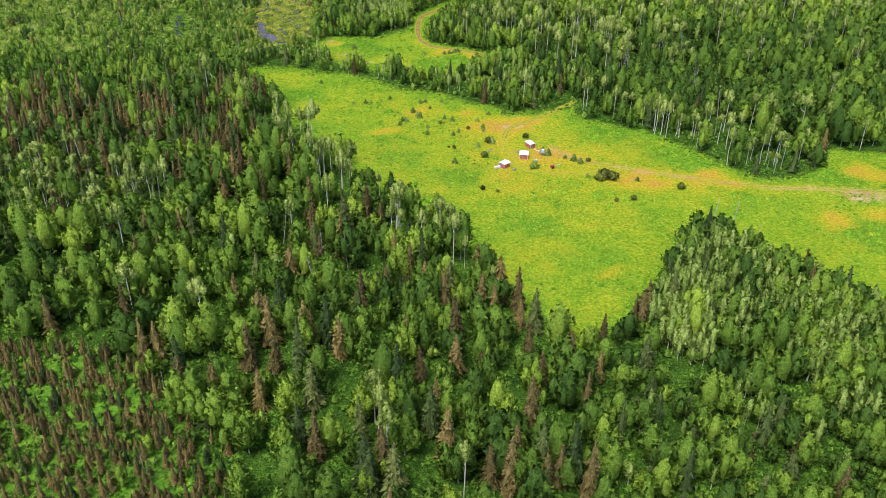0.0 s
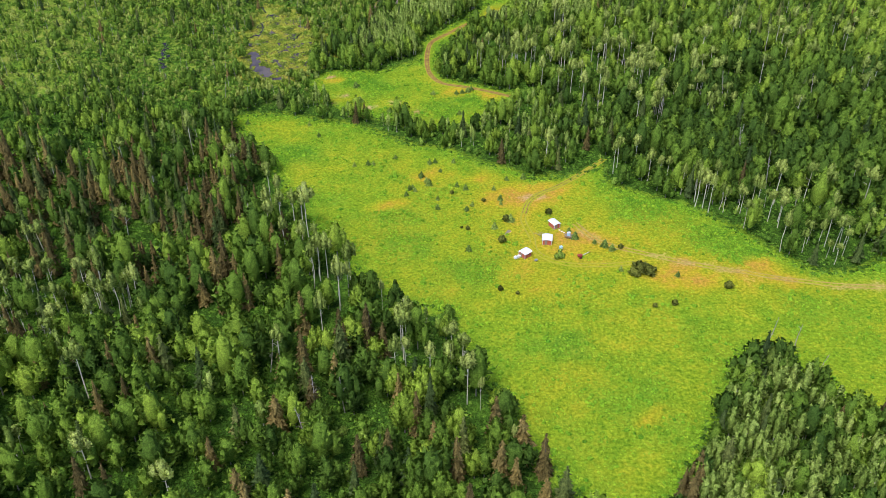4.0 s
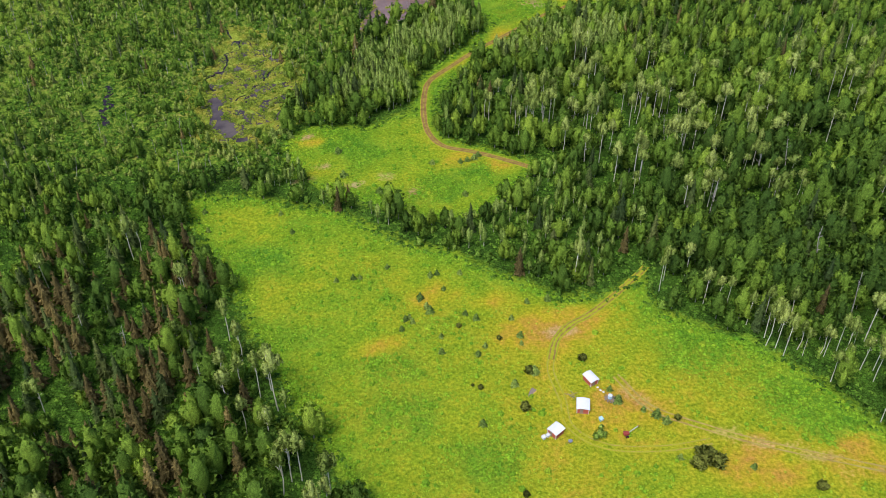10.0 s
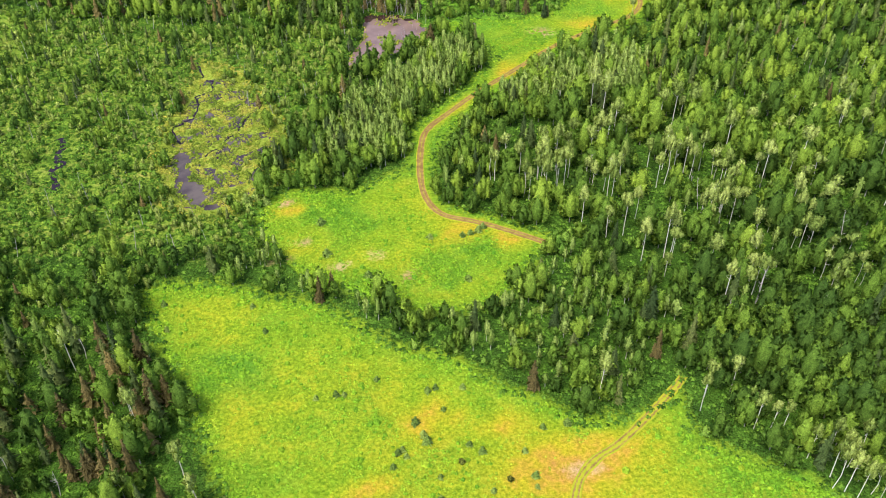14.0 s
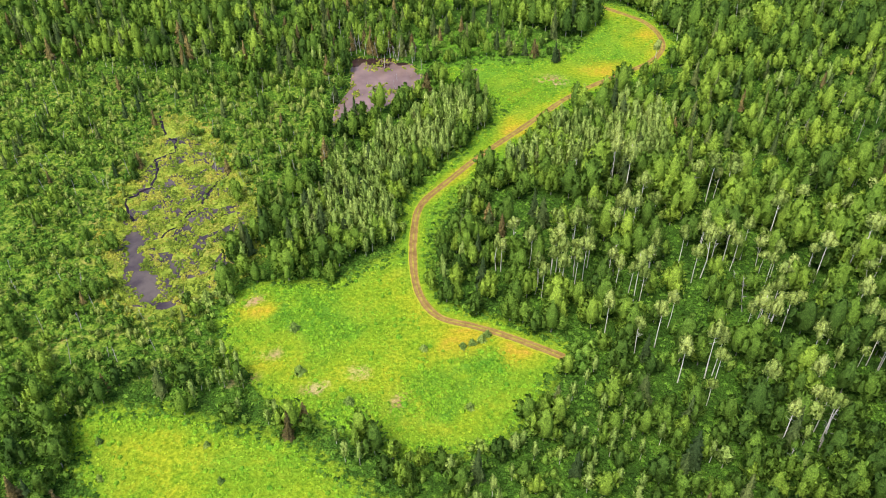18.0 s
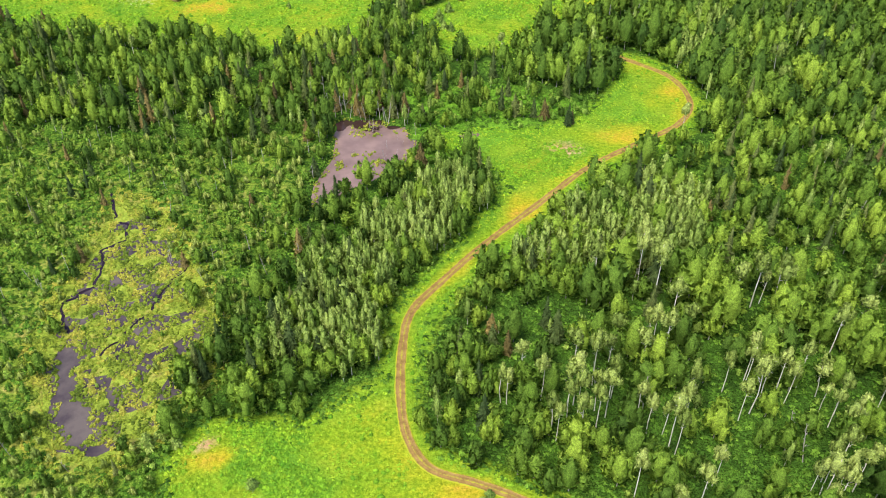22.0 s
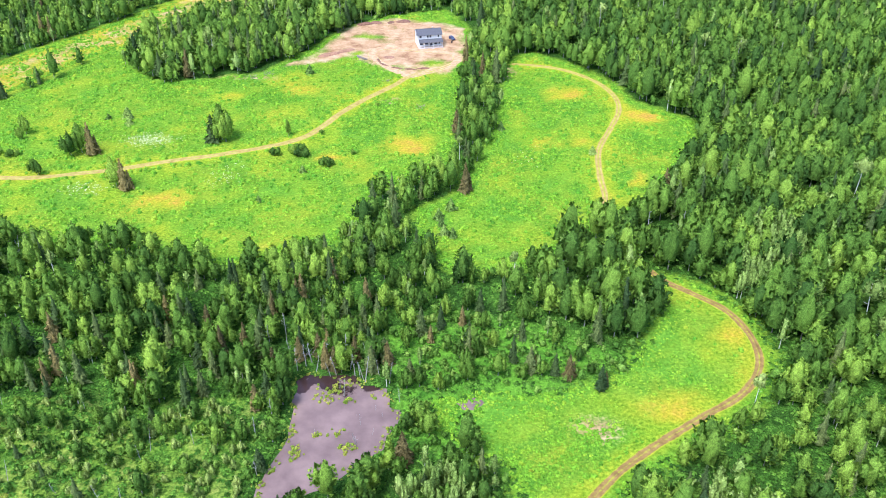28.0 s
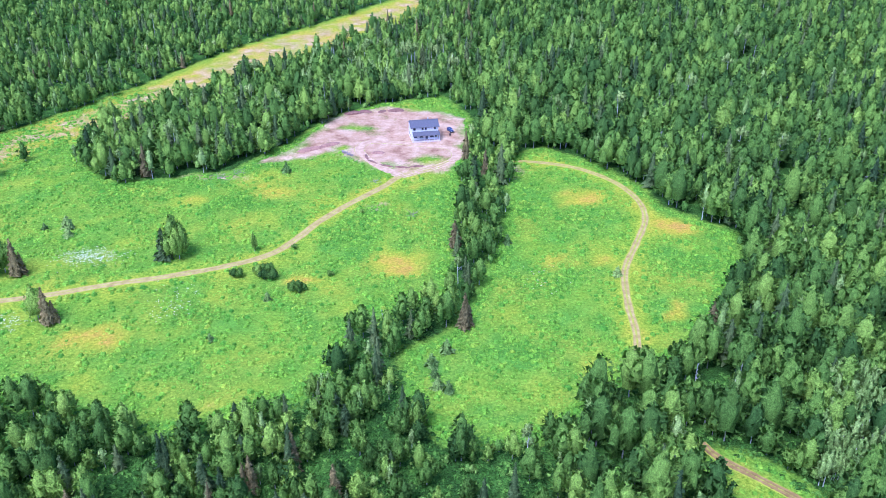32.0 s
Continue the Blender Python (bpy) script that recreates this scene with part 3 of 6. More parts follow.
# ---- trees: shapes ----
OCTA = np.array([(1, 0, 0), (-1, 0, 0), (0, 1, 0), (0, -1, 0), (0, 0, 1), (0, 0, -1)], float)
OCTA_F = np.array([(0, 2, 4), (2, 1, 4), (1, 3, 4), (3, 0, 4), (2, 0, 5), (1, 2, 5), (3, 1, 5), (0, 3, 5)])


def unit(v):
    return v / (np.linalg.norm(v, axis=-1, keepdims=True) + 1e-9)


def sprays(rng, at, way, face, length, width):
    """Pointed leaf sprays that grow from the places at along way, with the normals of face."""
    n = len(at)
    side = unit(np.cross(way, rng.normal(0, 1, (n, 3))))
    ln, w = length * rng.uniform(0.6, 1.35, (n, 1)), width * rng.uniform(0.6, 1.35, (n, 1))
    turn = np.where((np.cross(way, side) * face).sum(1) < 0, -1.0, 1.0)[:, None]
    v = np.stack([at - way * ln * 0.35 - side * w * turn, at + way * ln * 0.65, at - way * ln * 0.35 + side * w * turn], 1)
    g = unit(np.cross(v[:, 1] - v[:, 0], v[:, 2] - v[:, 0]))
    g *= np.where((g * face).sum(1) < 0, -1.0, 1.0)[:, None]
    return v.reshape(-1, 3), np.arange(3 * n).reshape(-1, 3), np.repeat(unit(face + 0.85 * g + rng.normal(0, 0.2, (n, 3))), 3, 0)


def egg_crown(rng, low, high, radius, sides, rings, leaves, size, belly=0.36, tip=0.9, lift=0.5):
    """One solid leafy head, widest at belly, with a ragged skin of leaf sprays."""
    h = high - low
    waves = rng.uniform(0, 6.283, 3)

    def girth(u):
        return np.where(u < belly, 0.35 + 0.65 * np.sin(np.clip(u / belly, 0, 1) * 1.5708), np.cos(np.clip((u - belly) / (1 - belly), 0, 1) * 1.5708) ** tip)

    def lump(th, u):
        return 1 + 0.17 * np.sin(3 * th + waves[0] + 5 * u) + 0.13 * np.sin(5 * th + waves[1] - 9 * u)

    def outward(th, u):
        steep = (u - belly) / (1 - belly)
        return unit(np.stack([np.cos(th), np.sin(th), np.where(u > belly, 0.05 + 2.0 * steep ** 1.6, 0.05 + 0.7 * (u - belly))], -1))
    u = np.repeat((np.arange(rings) + 0.6) / (rings + 0.2), sides) + rng.uniform(-0.04, 0.04, sides * rings)
    th = np.tile(np.arange(sides) * 6.283 / sides, rings) + 0.5 * np.repeat(np.arange(rings), sides)
    r = 0.73 * radius * girth(u) * lump(th, u) * rng.uniform(0.8, 1.1, len(u))
    v = np.concatenate([np.stack([r * np.cos(th), r * np.sin(th), low + h * u], 1), [(0, 0, low + 0.96 * h)]])
    n = np.concatenate([outward(th, u), [(0, 0, 1)]])
    f = []
    for a in range(sides):
        b = (a + 1) % sides
        f.append(((rings - 1) * sides + a, (rings - 1) * sides + b, len(v) - 1))
        for k in range(rings - 1):
            p, q = k * sides + a, k * sides + b
            f += [(p, q, q + sides), (p, q + sides, p + sides)]
    u = rng.uniform(0.04, 0.99, leaves) ** 0.8
    th = rng.uniform(0, 6.283, leaves)
    r = radius * girth(u) * lump(th, u) * rng.uniform(0.76, 1.06, leaves)
    out = outward(th, u)
    way = unit(out + np.array([0, 0, lift]) + rng.normal(0, 0.38, (leaves, 3)))
    return joined([(v, np.array(f), n), sprays(rng, np.stack([r * np.cos(th), r * np.sin(th), low + h * u], 1), way, out, size, size * 0.48)])


def leafy_crown(rng, low, high, radius, heads, leaves, size, sides, rings, tip=0.8, spread=0.5, lift=0.5):
    """A leafy crown of one main and several lesser upright heads."""
    h, pieces = high - low, []
    share = leaves // (heads + 1)
    for k in range(heads):
        if k == 0:
            lo, hi, r, off = low, high, radius * 0.8, 0.08 * radius
        else:
            top = rng.uniform(0.58, 0.93)
            lo, hi, r, off = low + h * max(0.0, top - rng.uniform(0.5, 0.7)), low + h * top, radius * rng.uniform(0.4, 0.56), radius * spread * rng.uniform(0.85, 1.3)
        few = 0 if k == 0 else 1
        piece = egg_crown(rng, lo, hi, r, sides - few, rings - few, share * (2 - few), size, rng.uniform(0.32, 0.5), tip * rng.uniform(0.75, 1.25), lift)
        th = k * 2.4 + rng.uniform(-0.6, 0.6)
        pieces.append((piece[0] + np.array([off * math.cos(th), off * math.sin(th), 0]), *piece[1:]))
    return joined(pieces)


def spire_crown(rng, low, high, radius, tiers, arms, sides, droop=0.35, ragged=0.15):
    """A conifer: a lean cone of needles with tiers of drooping boughs that fray its outline."""
    h = high - low
    rings = 4
    u = np.repeat(np.array([0.0, 0.28, 0.56, 0.82]), sides)
    th = np.tile(np.arange(sides) * 6.283 / sides, rings) + 0.4 * np.repeat(np.arange(rings), sides)
    shape = lambda u: (1 - u) ** 0.85
    r = 0.66 * radius * shape(u) * rng.uniform(1 - ragged, 1 + ragged, len(u)) + 0.05
    v = np.concatenate([np.stack([r * np.cos(th), r * np.sin(th), low + h * u], 1), [(0, 0, high)]])
    n = np.concatenate([unit(np.stack([np.cos(th), np.sin(th), 0.3 + 0 * th], 1)), [(0, 0, 1)]])
    f = []
    for a in range(sides):
        b = (a + 1) % sides
        f.append(((rings - 1) * sides + a, (rings - 1) * sides + b, len(v) - 1))
        for k in range(rings - 1):
            p, q = k * sides + a, k * sides + b
            f += [(p, q, q + sides), (p, q + sides, p + sides)]
    k = np.repeat(np.arange(tiers), arms)
    u = (k + rng.uniform(0.1, 0.9, len(k))) / tiers
    keep = rng.random(len(u)) > 0.65 * u
    u = u[keep]
    th = rng.uniform(0, 6.283, len(u))
    r = radius * shape(u) * rng.uniform(0.5, 0.85, len(u)) * (1 + 0.25 * np.sin(3 * th + 5 * u))
    out = np.stack([np.cos(th), np.sin(th), 0 * th], 1)
    way = unit(out + np.array([0, 0, -droop]) + rng.normal(0, 0.2, out.shape))
    size = (radius * (0.3 + 0.45 * shape(u)))[:, None]
    return joined([(v, np.array(f), n), sprays(rng, np.column_stack([r * np.cos(th), r * np.sin(th), low + h * u]), way, unit(out + np.array([0, 0, 0.45])), size, size * 0.42)])


def leaf_tris(rng, at, out, size, stray=0.45, tall=1.0):
    """Small ragged triangles round the places at, facing about out."""
    n = len(at)
    nrm = out + rng.normal(0, stray, (n, 3))
    nrm /= np.linalg.norm(nrm, axis=1)[:, None]
    a = np.cross(nrm, rng.normal(0, 1, (n, 3)))
    a /= np.linalg.norm(a, axis=1)[:, None] + 1e-9
    b = np.cross(nrm, a)
    s = size * rng.uniform(0.6, 1.3, n)[:, None]
    v = np.stack([a * s, -a * s * 0.6 + b * s * 0.8, -a * s * 0.5 - b * s * 0.9], 1) * np.array([1, 1, tall])
    v = (at[:, None] + v).reshape(-1, 3)
    return v, np.arange(3 * n).reshape(-1, 3)


def stem(rng, height, r0, r1, sides=5, lean=0.0, limbs=0, limb_from=0.5, limb_len=1.2, levels=True):
    pieces = []
    th = rng.uniform(0, 6.283)
    lv = np.array([0, 0.35, 0.7, 1.0]) if levels else np.array([0, 1.0])
    ring = np.arange(sides) * 6.283 / sides
    bend = rng.normal(0, 0.012, (len(lv), 2)).cumsum(0) * height
    v = []
    for u, b in zip(lv, bend):
        r = r0 + (r1 - r0) * u
        cx, cy = b[0] * (u > 0) + lean * u * height * math.cos(th), b[1] * (u > 0) + lean * u * height * math.sin(th)
        v += [(cx + r * math.cos(a), cy + r * math.sin(a), -0.3 * (u == 0) + u * height) for a in ring]
    f = []
    for k in range(len(lv) - 1):
        for a in range(sides):
            p, q = k * sides + a, k * sides + (a + 1) % sides
            f += [(p, q, q + sides), (p, q + sides, p + sides)]
    pieces.append((np.array(v), np.array(f)))
    top = np.array(v[-1]) * (1, 1, 0)
    for _ in range(limbs):
        u = rng.uniform(limb_from, 0.97)
        a, ln = rng.uniform(0, 6.283), limb_len * rng.uniform(0.5, 1.2) * (1.3 - u)
        base = top * u + np.array([0, 0, u * height])
        tip = base + np.array([ln * math.cos(a), ln * math.sin(a), ln * rng.uniform(0.3, 0.9)])
        w = r1 * 0.9 + 0.02
        pieces.append((np.array([base + (w, 0, 0), base + (-w * 0.5, w * 0.8, 0), base + (-w * 0.5, -w * 0.8, 0), tip]),
                       np.array([(0, 1, 3), (1, 2, 3), (2, 0, 3)])))
    return joined(pieces)


def tree_shape(kind, rng, fine, far=False):
    """Stem and crown of one tree of about its usual size."""
    sides = 5 if fine else 3
    if kind == "birch":
        h = rng.uniform(8.5, 14.5)
        wide = h * rng.uniform(0.185, 0.26) + 0.5
        return (stem(rng, h * 0.6, 0.16, 0.07, sides, levels=fine),
                leafy_crown(rng, h * 0.08, h, wide, 5 if fine else 2 if far else 3, 470 if fine else 66 if far else 140, 0.72 if fine else 1.15 if far else 0.95, 9 if fine else 6, 5 if fine else 3, rng.uniform(0.72, 1.25), 0.58))
    if kind == "aspen":
        h = rng.uniform(13, 17.5)
        low = h * rng.uniform(0.62, 0.74)
        return (stem(rng, h * 0.93, 0.15, 0.06, sides, 0.02, 7 if fine else 3, 0.55, 2.2),
                leafy_crown(rng, low, h, rng.uniform(1.35, 1.9), 4 if fine else 3, 260 if fine else 90, 0.55 if fine else 0.75, 7 if fine else 5, 4 if fine else 3, 0.6, 0.7))
    if kind == "young_aspen":
        h = rng.uniform(8, 11.5)
        return (stem(rng, h * 0.8, 0.11, 0.05, sides, levels=fine),
                leafy_crown(rng, h * 0.22, h, rng.uniform(1.2, 1.6), 3 if fine else 1, 200 if fine else 60, 0.55 if fine else 0.8, 7 if fine else 5, 5 if fine else 3, 0.8, 0.55, 0.9))
    if kind in ("spruce", "dead_spruce"):
        dead = kind == "dead_spruce"
        h = rng.uniform(9.5, 14.5)
        return (stem(rng, h * 0.9, 0.17, 0.03, sides, levels=fine),
                spire_crown(rng, h * 0.05, h, rng.uniform(1.8, 2.5) if dead else rng.uniform(1.9, 2.7), 20 if fine else 11, 18 if fine else 10, 8 if fine else 5, 0.5 if dead else 0.3, 0.2))
    if kind == "alder":
        h = rng.uniform(3.2, 6.5)
        return stem(rng, h * 0.6, 0.07, 0.03, 3, levels=fine), leafy_crown(rng, 0.2, h, h * rng.uniform(0.25, 0.34), 4 if fine else 2, 220 if fine else 48, 0.5 if fine else 0.75, 7 if fine else 5, 4 if fine else 3, 0.75, 0.7, 0.8)
    if kind == "willow":
        h = rng.uniform(2.2, 4.6)
        return stem(rng, h * 0.6, 0.07, 0.03, 3, levels=fine), leafy_crown(rng, -0.1, h, rng.uniform(1.3, 2.1), 4 if fine else 1, 190 if fine else 16 if far else 26, 0.55 if fine else 0.8, 7 if fine else 5, 4 if fine else 2, 0.6, 0.8, 0.6)
    if kind in ("juniper", "dark_bush"):
        h = rng.uniform(1.7, 2.6)
        if kind == "dark_bush":
            return stem(rng, h * 0.8, 0.07, 0.02, 4), egg_crown(rng, 0.0, h, h * 0.46, 10, 6, 300, 0.42, 0.4, 0.7)
        return stem(rng, h * 0.8, 0.07, 0.02, 4), spire_crown(rng, 0.0, h, h * rng.uniform(0.42, 0.55), 11, 16, 8, 0.1, 0.2)
    h = rng.uniform(8, 14)
    return stem(rng, h, 0.16, 0.05, sides, rng.uniform(0.02, 0.22), 12 if fine else 5, 0.35, 1.8), None


KINDS = ["birch", "aspen", "young_aspen", "spruce", "dead_spruce", "willow", "snag", "alder"]
LABELS = dict(birch="leafy green birch with a rounded crown", aspen="tall aspen with a bare pale trunk and high crown",
              young_aspen="slender young aspen with grey-green leaves", spruce="dark green conical spruce",
              dead_spruce="narrow dying spruce with rusty brown needles", willow="low bushy willow shrub", snag="bare bleached dead tree", alder="grey-green bushy alder on wet ground")


def forest_points():
    rng = np.random.default_rng(11)
    step = 3.1
    gx, gy = np.meshgrid(np.arange(-330, 330, step), np.arange(85, 1120, step))
    x = (gx + rng.uniform(-0.48, 0.48, gx.shape) * step).ravel()
    y = (gy + rng.uniform(-0.48, 0.48, gx.shape) * step).ravel()
    keep = abs(x) < np.interp(y, [60, 128, 499, 576, 772, 939, 1080], [84, 105, 268, 228, 238, 297, 332])
    x, y = x[keep], y[keep]
    # the close stands of young trees have as many again
    close = [STAND_GREY_W, STAND_GREY_E, STAND_GREY_N, STAND_GREY_S, STAND_ROUND, STAND_SCRUB]
    ex, ey = rng.uniform(-130, 160, 42000), rng.uniform(100, 650, 42000)
    at = np.zeros(len(ex), bool)
    for s in close:
        at |= signed(s, ex, ey) > 0
    at &= rng.random(len(ex)) < 0.75
    x, y = np.concatenate([x, ex[at]]), np.concatenate([y, ey[at]])
    md = meadow_depth(x, y) + 1.3 * wobble(x, y, 14, 0.2)
    tr = np.full(x.shape, 1e9)
    for line in TRACKS:
        tr = np.minimum(tr, to_line(line[::2], x, y))
    wet = np.maximum(np.maximum(signed(POND, x, y), signed(POND_MARSH, x, y)), signed(PUDDLE, x, y))
    wet = np.where((to_line(CREEK, x, y) < 2.2) | (to_line(CREEK_WEST, x, y) < 5.5), 0.0, wet)
    keep = (md < -0.6) & (tr > 3.4) & (wet < -1.5)
    x, y, md = x[keep], y[keep], md[keep]
    n = len(x)
    r, r2 = rng.random(n), rng.random(n)
    # shares of each kind, how thickly it stands, and its size
    w = np.tile([0.68, 0.008, 0.1, 0.12, 0.02, 0.12, 0.008, 0.0], (n, 1))
    dens, size = np.full(n, 0.42), np.full(n, 0.88)

    def zone(poly, shares, thick, margin=0.0, big=1.0):
        at = signed(poly, x, y) + 5 * wobble(x, y, 22, 0.8) > -margin
        w[at], dens[at], size[at] = shares + [0.0] * (8 - len(shares)), thick, big
    zone([(-330, 60), (40, 60), (40, 180), (0, 250), (-60, 330), (-330, 380)], [0.62, 0.06, 0.03, 0.05, 0.12, 0.16, 0.012], 0.36, 0, 1.16)
    zone([(-330, 345), (-130, 352), (-84, 384), (-56, 400), (-66, 430), (-330, 430)], [0.62, 0, 0.03, 0.05, 0.04, 0.14, 0.01, 0.11], 0.6, 0, 0.62)
    zone(STAND_WEST, [0.34, 0.5, 0.04, 0.03, 0.06, 0.08, 0.02], 0.56)
    zone(STAND_SCRUB, [0.03, 0, 0, 0.12, 0.6, 0.25, 0.01], 0.68, 0, 0.44)
    zone(STAND_DARK, [0.26, 0.08, 0, 0.24, 0.4, 0.1, 0.01], 0.5)
    zone(STAND_TALL, [0.72, 0.2, 0.03, 0.02, 0.0, 0.1, 0.008], 0.38, 0, 1.2)
    zone([(45, 346), (62, 350), (76, 384), (92, 398), (122, 374), (150, 330), (110, 330)], [0.84, 0.03, 0.03, 0.02, 0.0, 0.1, 0.008], 0.68, 0, 1.05)
    zone(STAND_ASPEN, [0.38, 0.46, 0.03, 0.0, 0.0, 0.13, 0.012], 0.42, 0, 1.05)
    zone(SHRUBLAND, [0.14, 0, 0.02, 0.02, 0.01, 0.3, 0.05, 0.52], 0.84, 0, 0.57)
    zone(MARSH, [0.0, 0, 0, 0.0, 0.0, 0.6, 0.05, 0.35], 0.06, -2, 0.5)
    zone([(39.1, 559.5), (330, 560), (330, 1120), (30.4, 1119.7), (25.5, 879.8)], [0.82, 0.01, 0.06, 0.07, 0.0, 0.05, 0.004], 0.37, 0, 1.25)
    for s in (STAND_GREY_W, STAND_GREY_E, STAND_GREY_N, STAND_GREY_S):
        zone(s, [0.06, 0, 0.9, 0.02, 0, 0.03, 0.0], 0.95)
    zone(STAND_ROUND, [0.22, 0, 0.66, 0.02, 0.02, 0.1, 0.0], 0.85, 0, 0.95)
    zone(STAND_HOUSE, [0.7, 0.01, 0.1, 0.14, 0, 0.03, 0.01], 0.42, 0, 1.22)
    zone(STAND_NORTH, [0.4, 0.12, 0.5, 0.04, 0, 0.03, 0.0], 0.6, 0, 1.25)
    zone(STAND_BROWN, [0.56, 0.0, 0.06, 0.26, 0.06, 0.1, 0.01], 0.46, 0, 0.88)
    zone(POND_SHRUBS, [0.24, 0.01, 0.05, 0.05, 0.03, 0.62, 0.0], 0.62, 0, 0.74)
    zone(BELT, [0.3, 0.0, 0.5, 0.03, 0.0, 0.17, 0.0], 0.66, 0, 0.8)
    edge = (md > -5) & (rng.random(n) < 0.35)
    w[edge] = [0.35, 0.0, 0.08, 0.03, 0.04, 0.5, 0.0, 0.0]
    near_edge = (md > -14) & (y < 215) & (x < 60) & (rng.random(n) < 0.42)
    w[near_edge] = [0.1, 0.0, 0.0, 0.1, 0.8, 0.0, 0.0, 0.0]
    w /= w.sum(1)[:, None]
    kind = (r[:, None] > np.cumsum(w, 1)).sum(1).clip(0, 7)
    kind[(kind == 1) & (signed(POND, x, y) > -28)] = 5
    kind[(kind == 1) & (wobble(x, y, 27, 5.0) < -0.08 - 0.35 * (signed(STAND_ASPEN, x, y) > 0) - 2 * (signed(STAND_WEST, x, y) > -6))] = 0
    kind[((kind == 3) | (kind == 4)) & (to_line(TRACK, x, y) < 14)] = 0
    kind[(kind == 1) & (signed(STAND_TALL, x, y) > 0) & (y < 372) & (wobble(x, y, 27, 5.0) < 0.42)] = 0
    kind[(md > -13) & (md < -1) & (x > 62) & (y > 265) & (y < 345) & (rng.random(n) < 0.32)] = 1
    kind[(signed(STAND_CORNER, x, y) > 0) & (rng.random(n) < 0.62)] = 1
    kind[(md > -16) & (md < -1) & (x < 20) & (x > -60) & (y > 225) & (y < 330) & (rng.random(n) < 0.3)] = 1
    far = np.clip((y - 880) / 240, 0, 1) * 0.25
    keep = r2 < dens - far
    x, y, kind, size = x[keep], y[keep], kind[keep], size[keep]
    # low shrubs in the gaps
    j = rng.choice(len(x), 5600, replace=False)
    j = j[(y[j] < 660) & (y[j] > 120) & (abs(x[j]) < 170)]
    bx, by = x[j] + rng.uniform(-3, 3, len(j)), y[j] + rng.uniform(-3, 3, len(j))
    ok = (meadow_depth(bx, by) < 0.5) & (signed(POND, bx, by) < -1) & (signed(MARSH, bx, by) < -1) & (to_line(TRACKS[0], bx, by) > 3.2) & (to_line(CREEK, bx, by) > 2)
    return (np.concatenate([x, bx[ok]]), np.concatenate([y, by[ok]]), np.concatenate([kind, np.full(ok.sum(), 5)]),
            np.concatenate([size, rng.uniform(0.4, 0.85, ok.sum())]))


def put_thing(kind, meshes, x, y, z, turn, size):
    root = new("dead_tree" if kind == "snag" else kind if kind in ("birch", "aspen", "spruce") else kind + ("" if "aspen" in kind or "spruce" in kind or kind == "juniper" else "_bush"), None)
    root.location, root.rotation_euler, root.scale = (x, y, z), (0, 0, turn), size
    for nm, me in zip(("trunk", "crown"), meshes):
        if me is not None:
            p = new(nm, me)
            p.parent = root
    return root


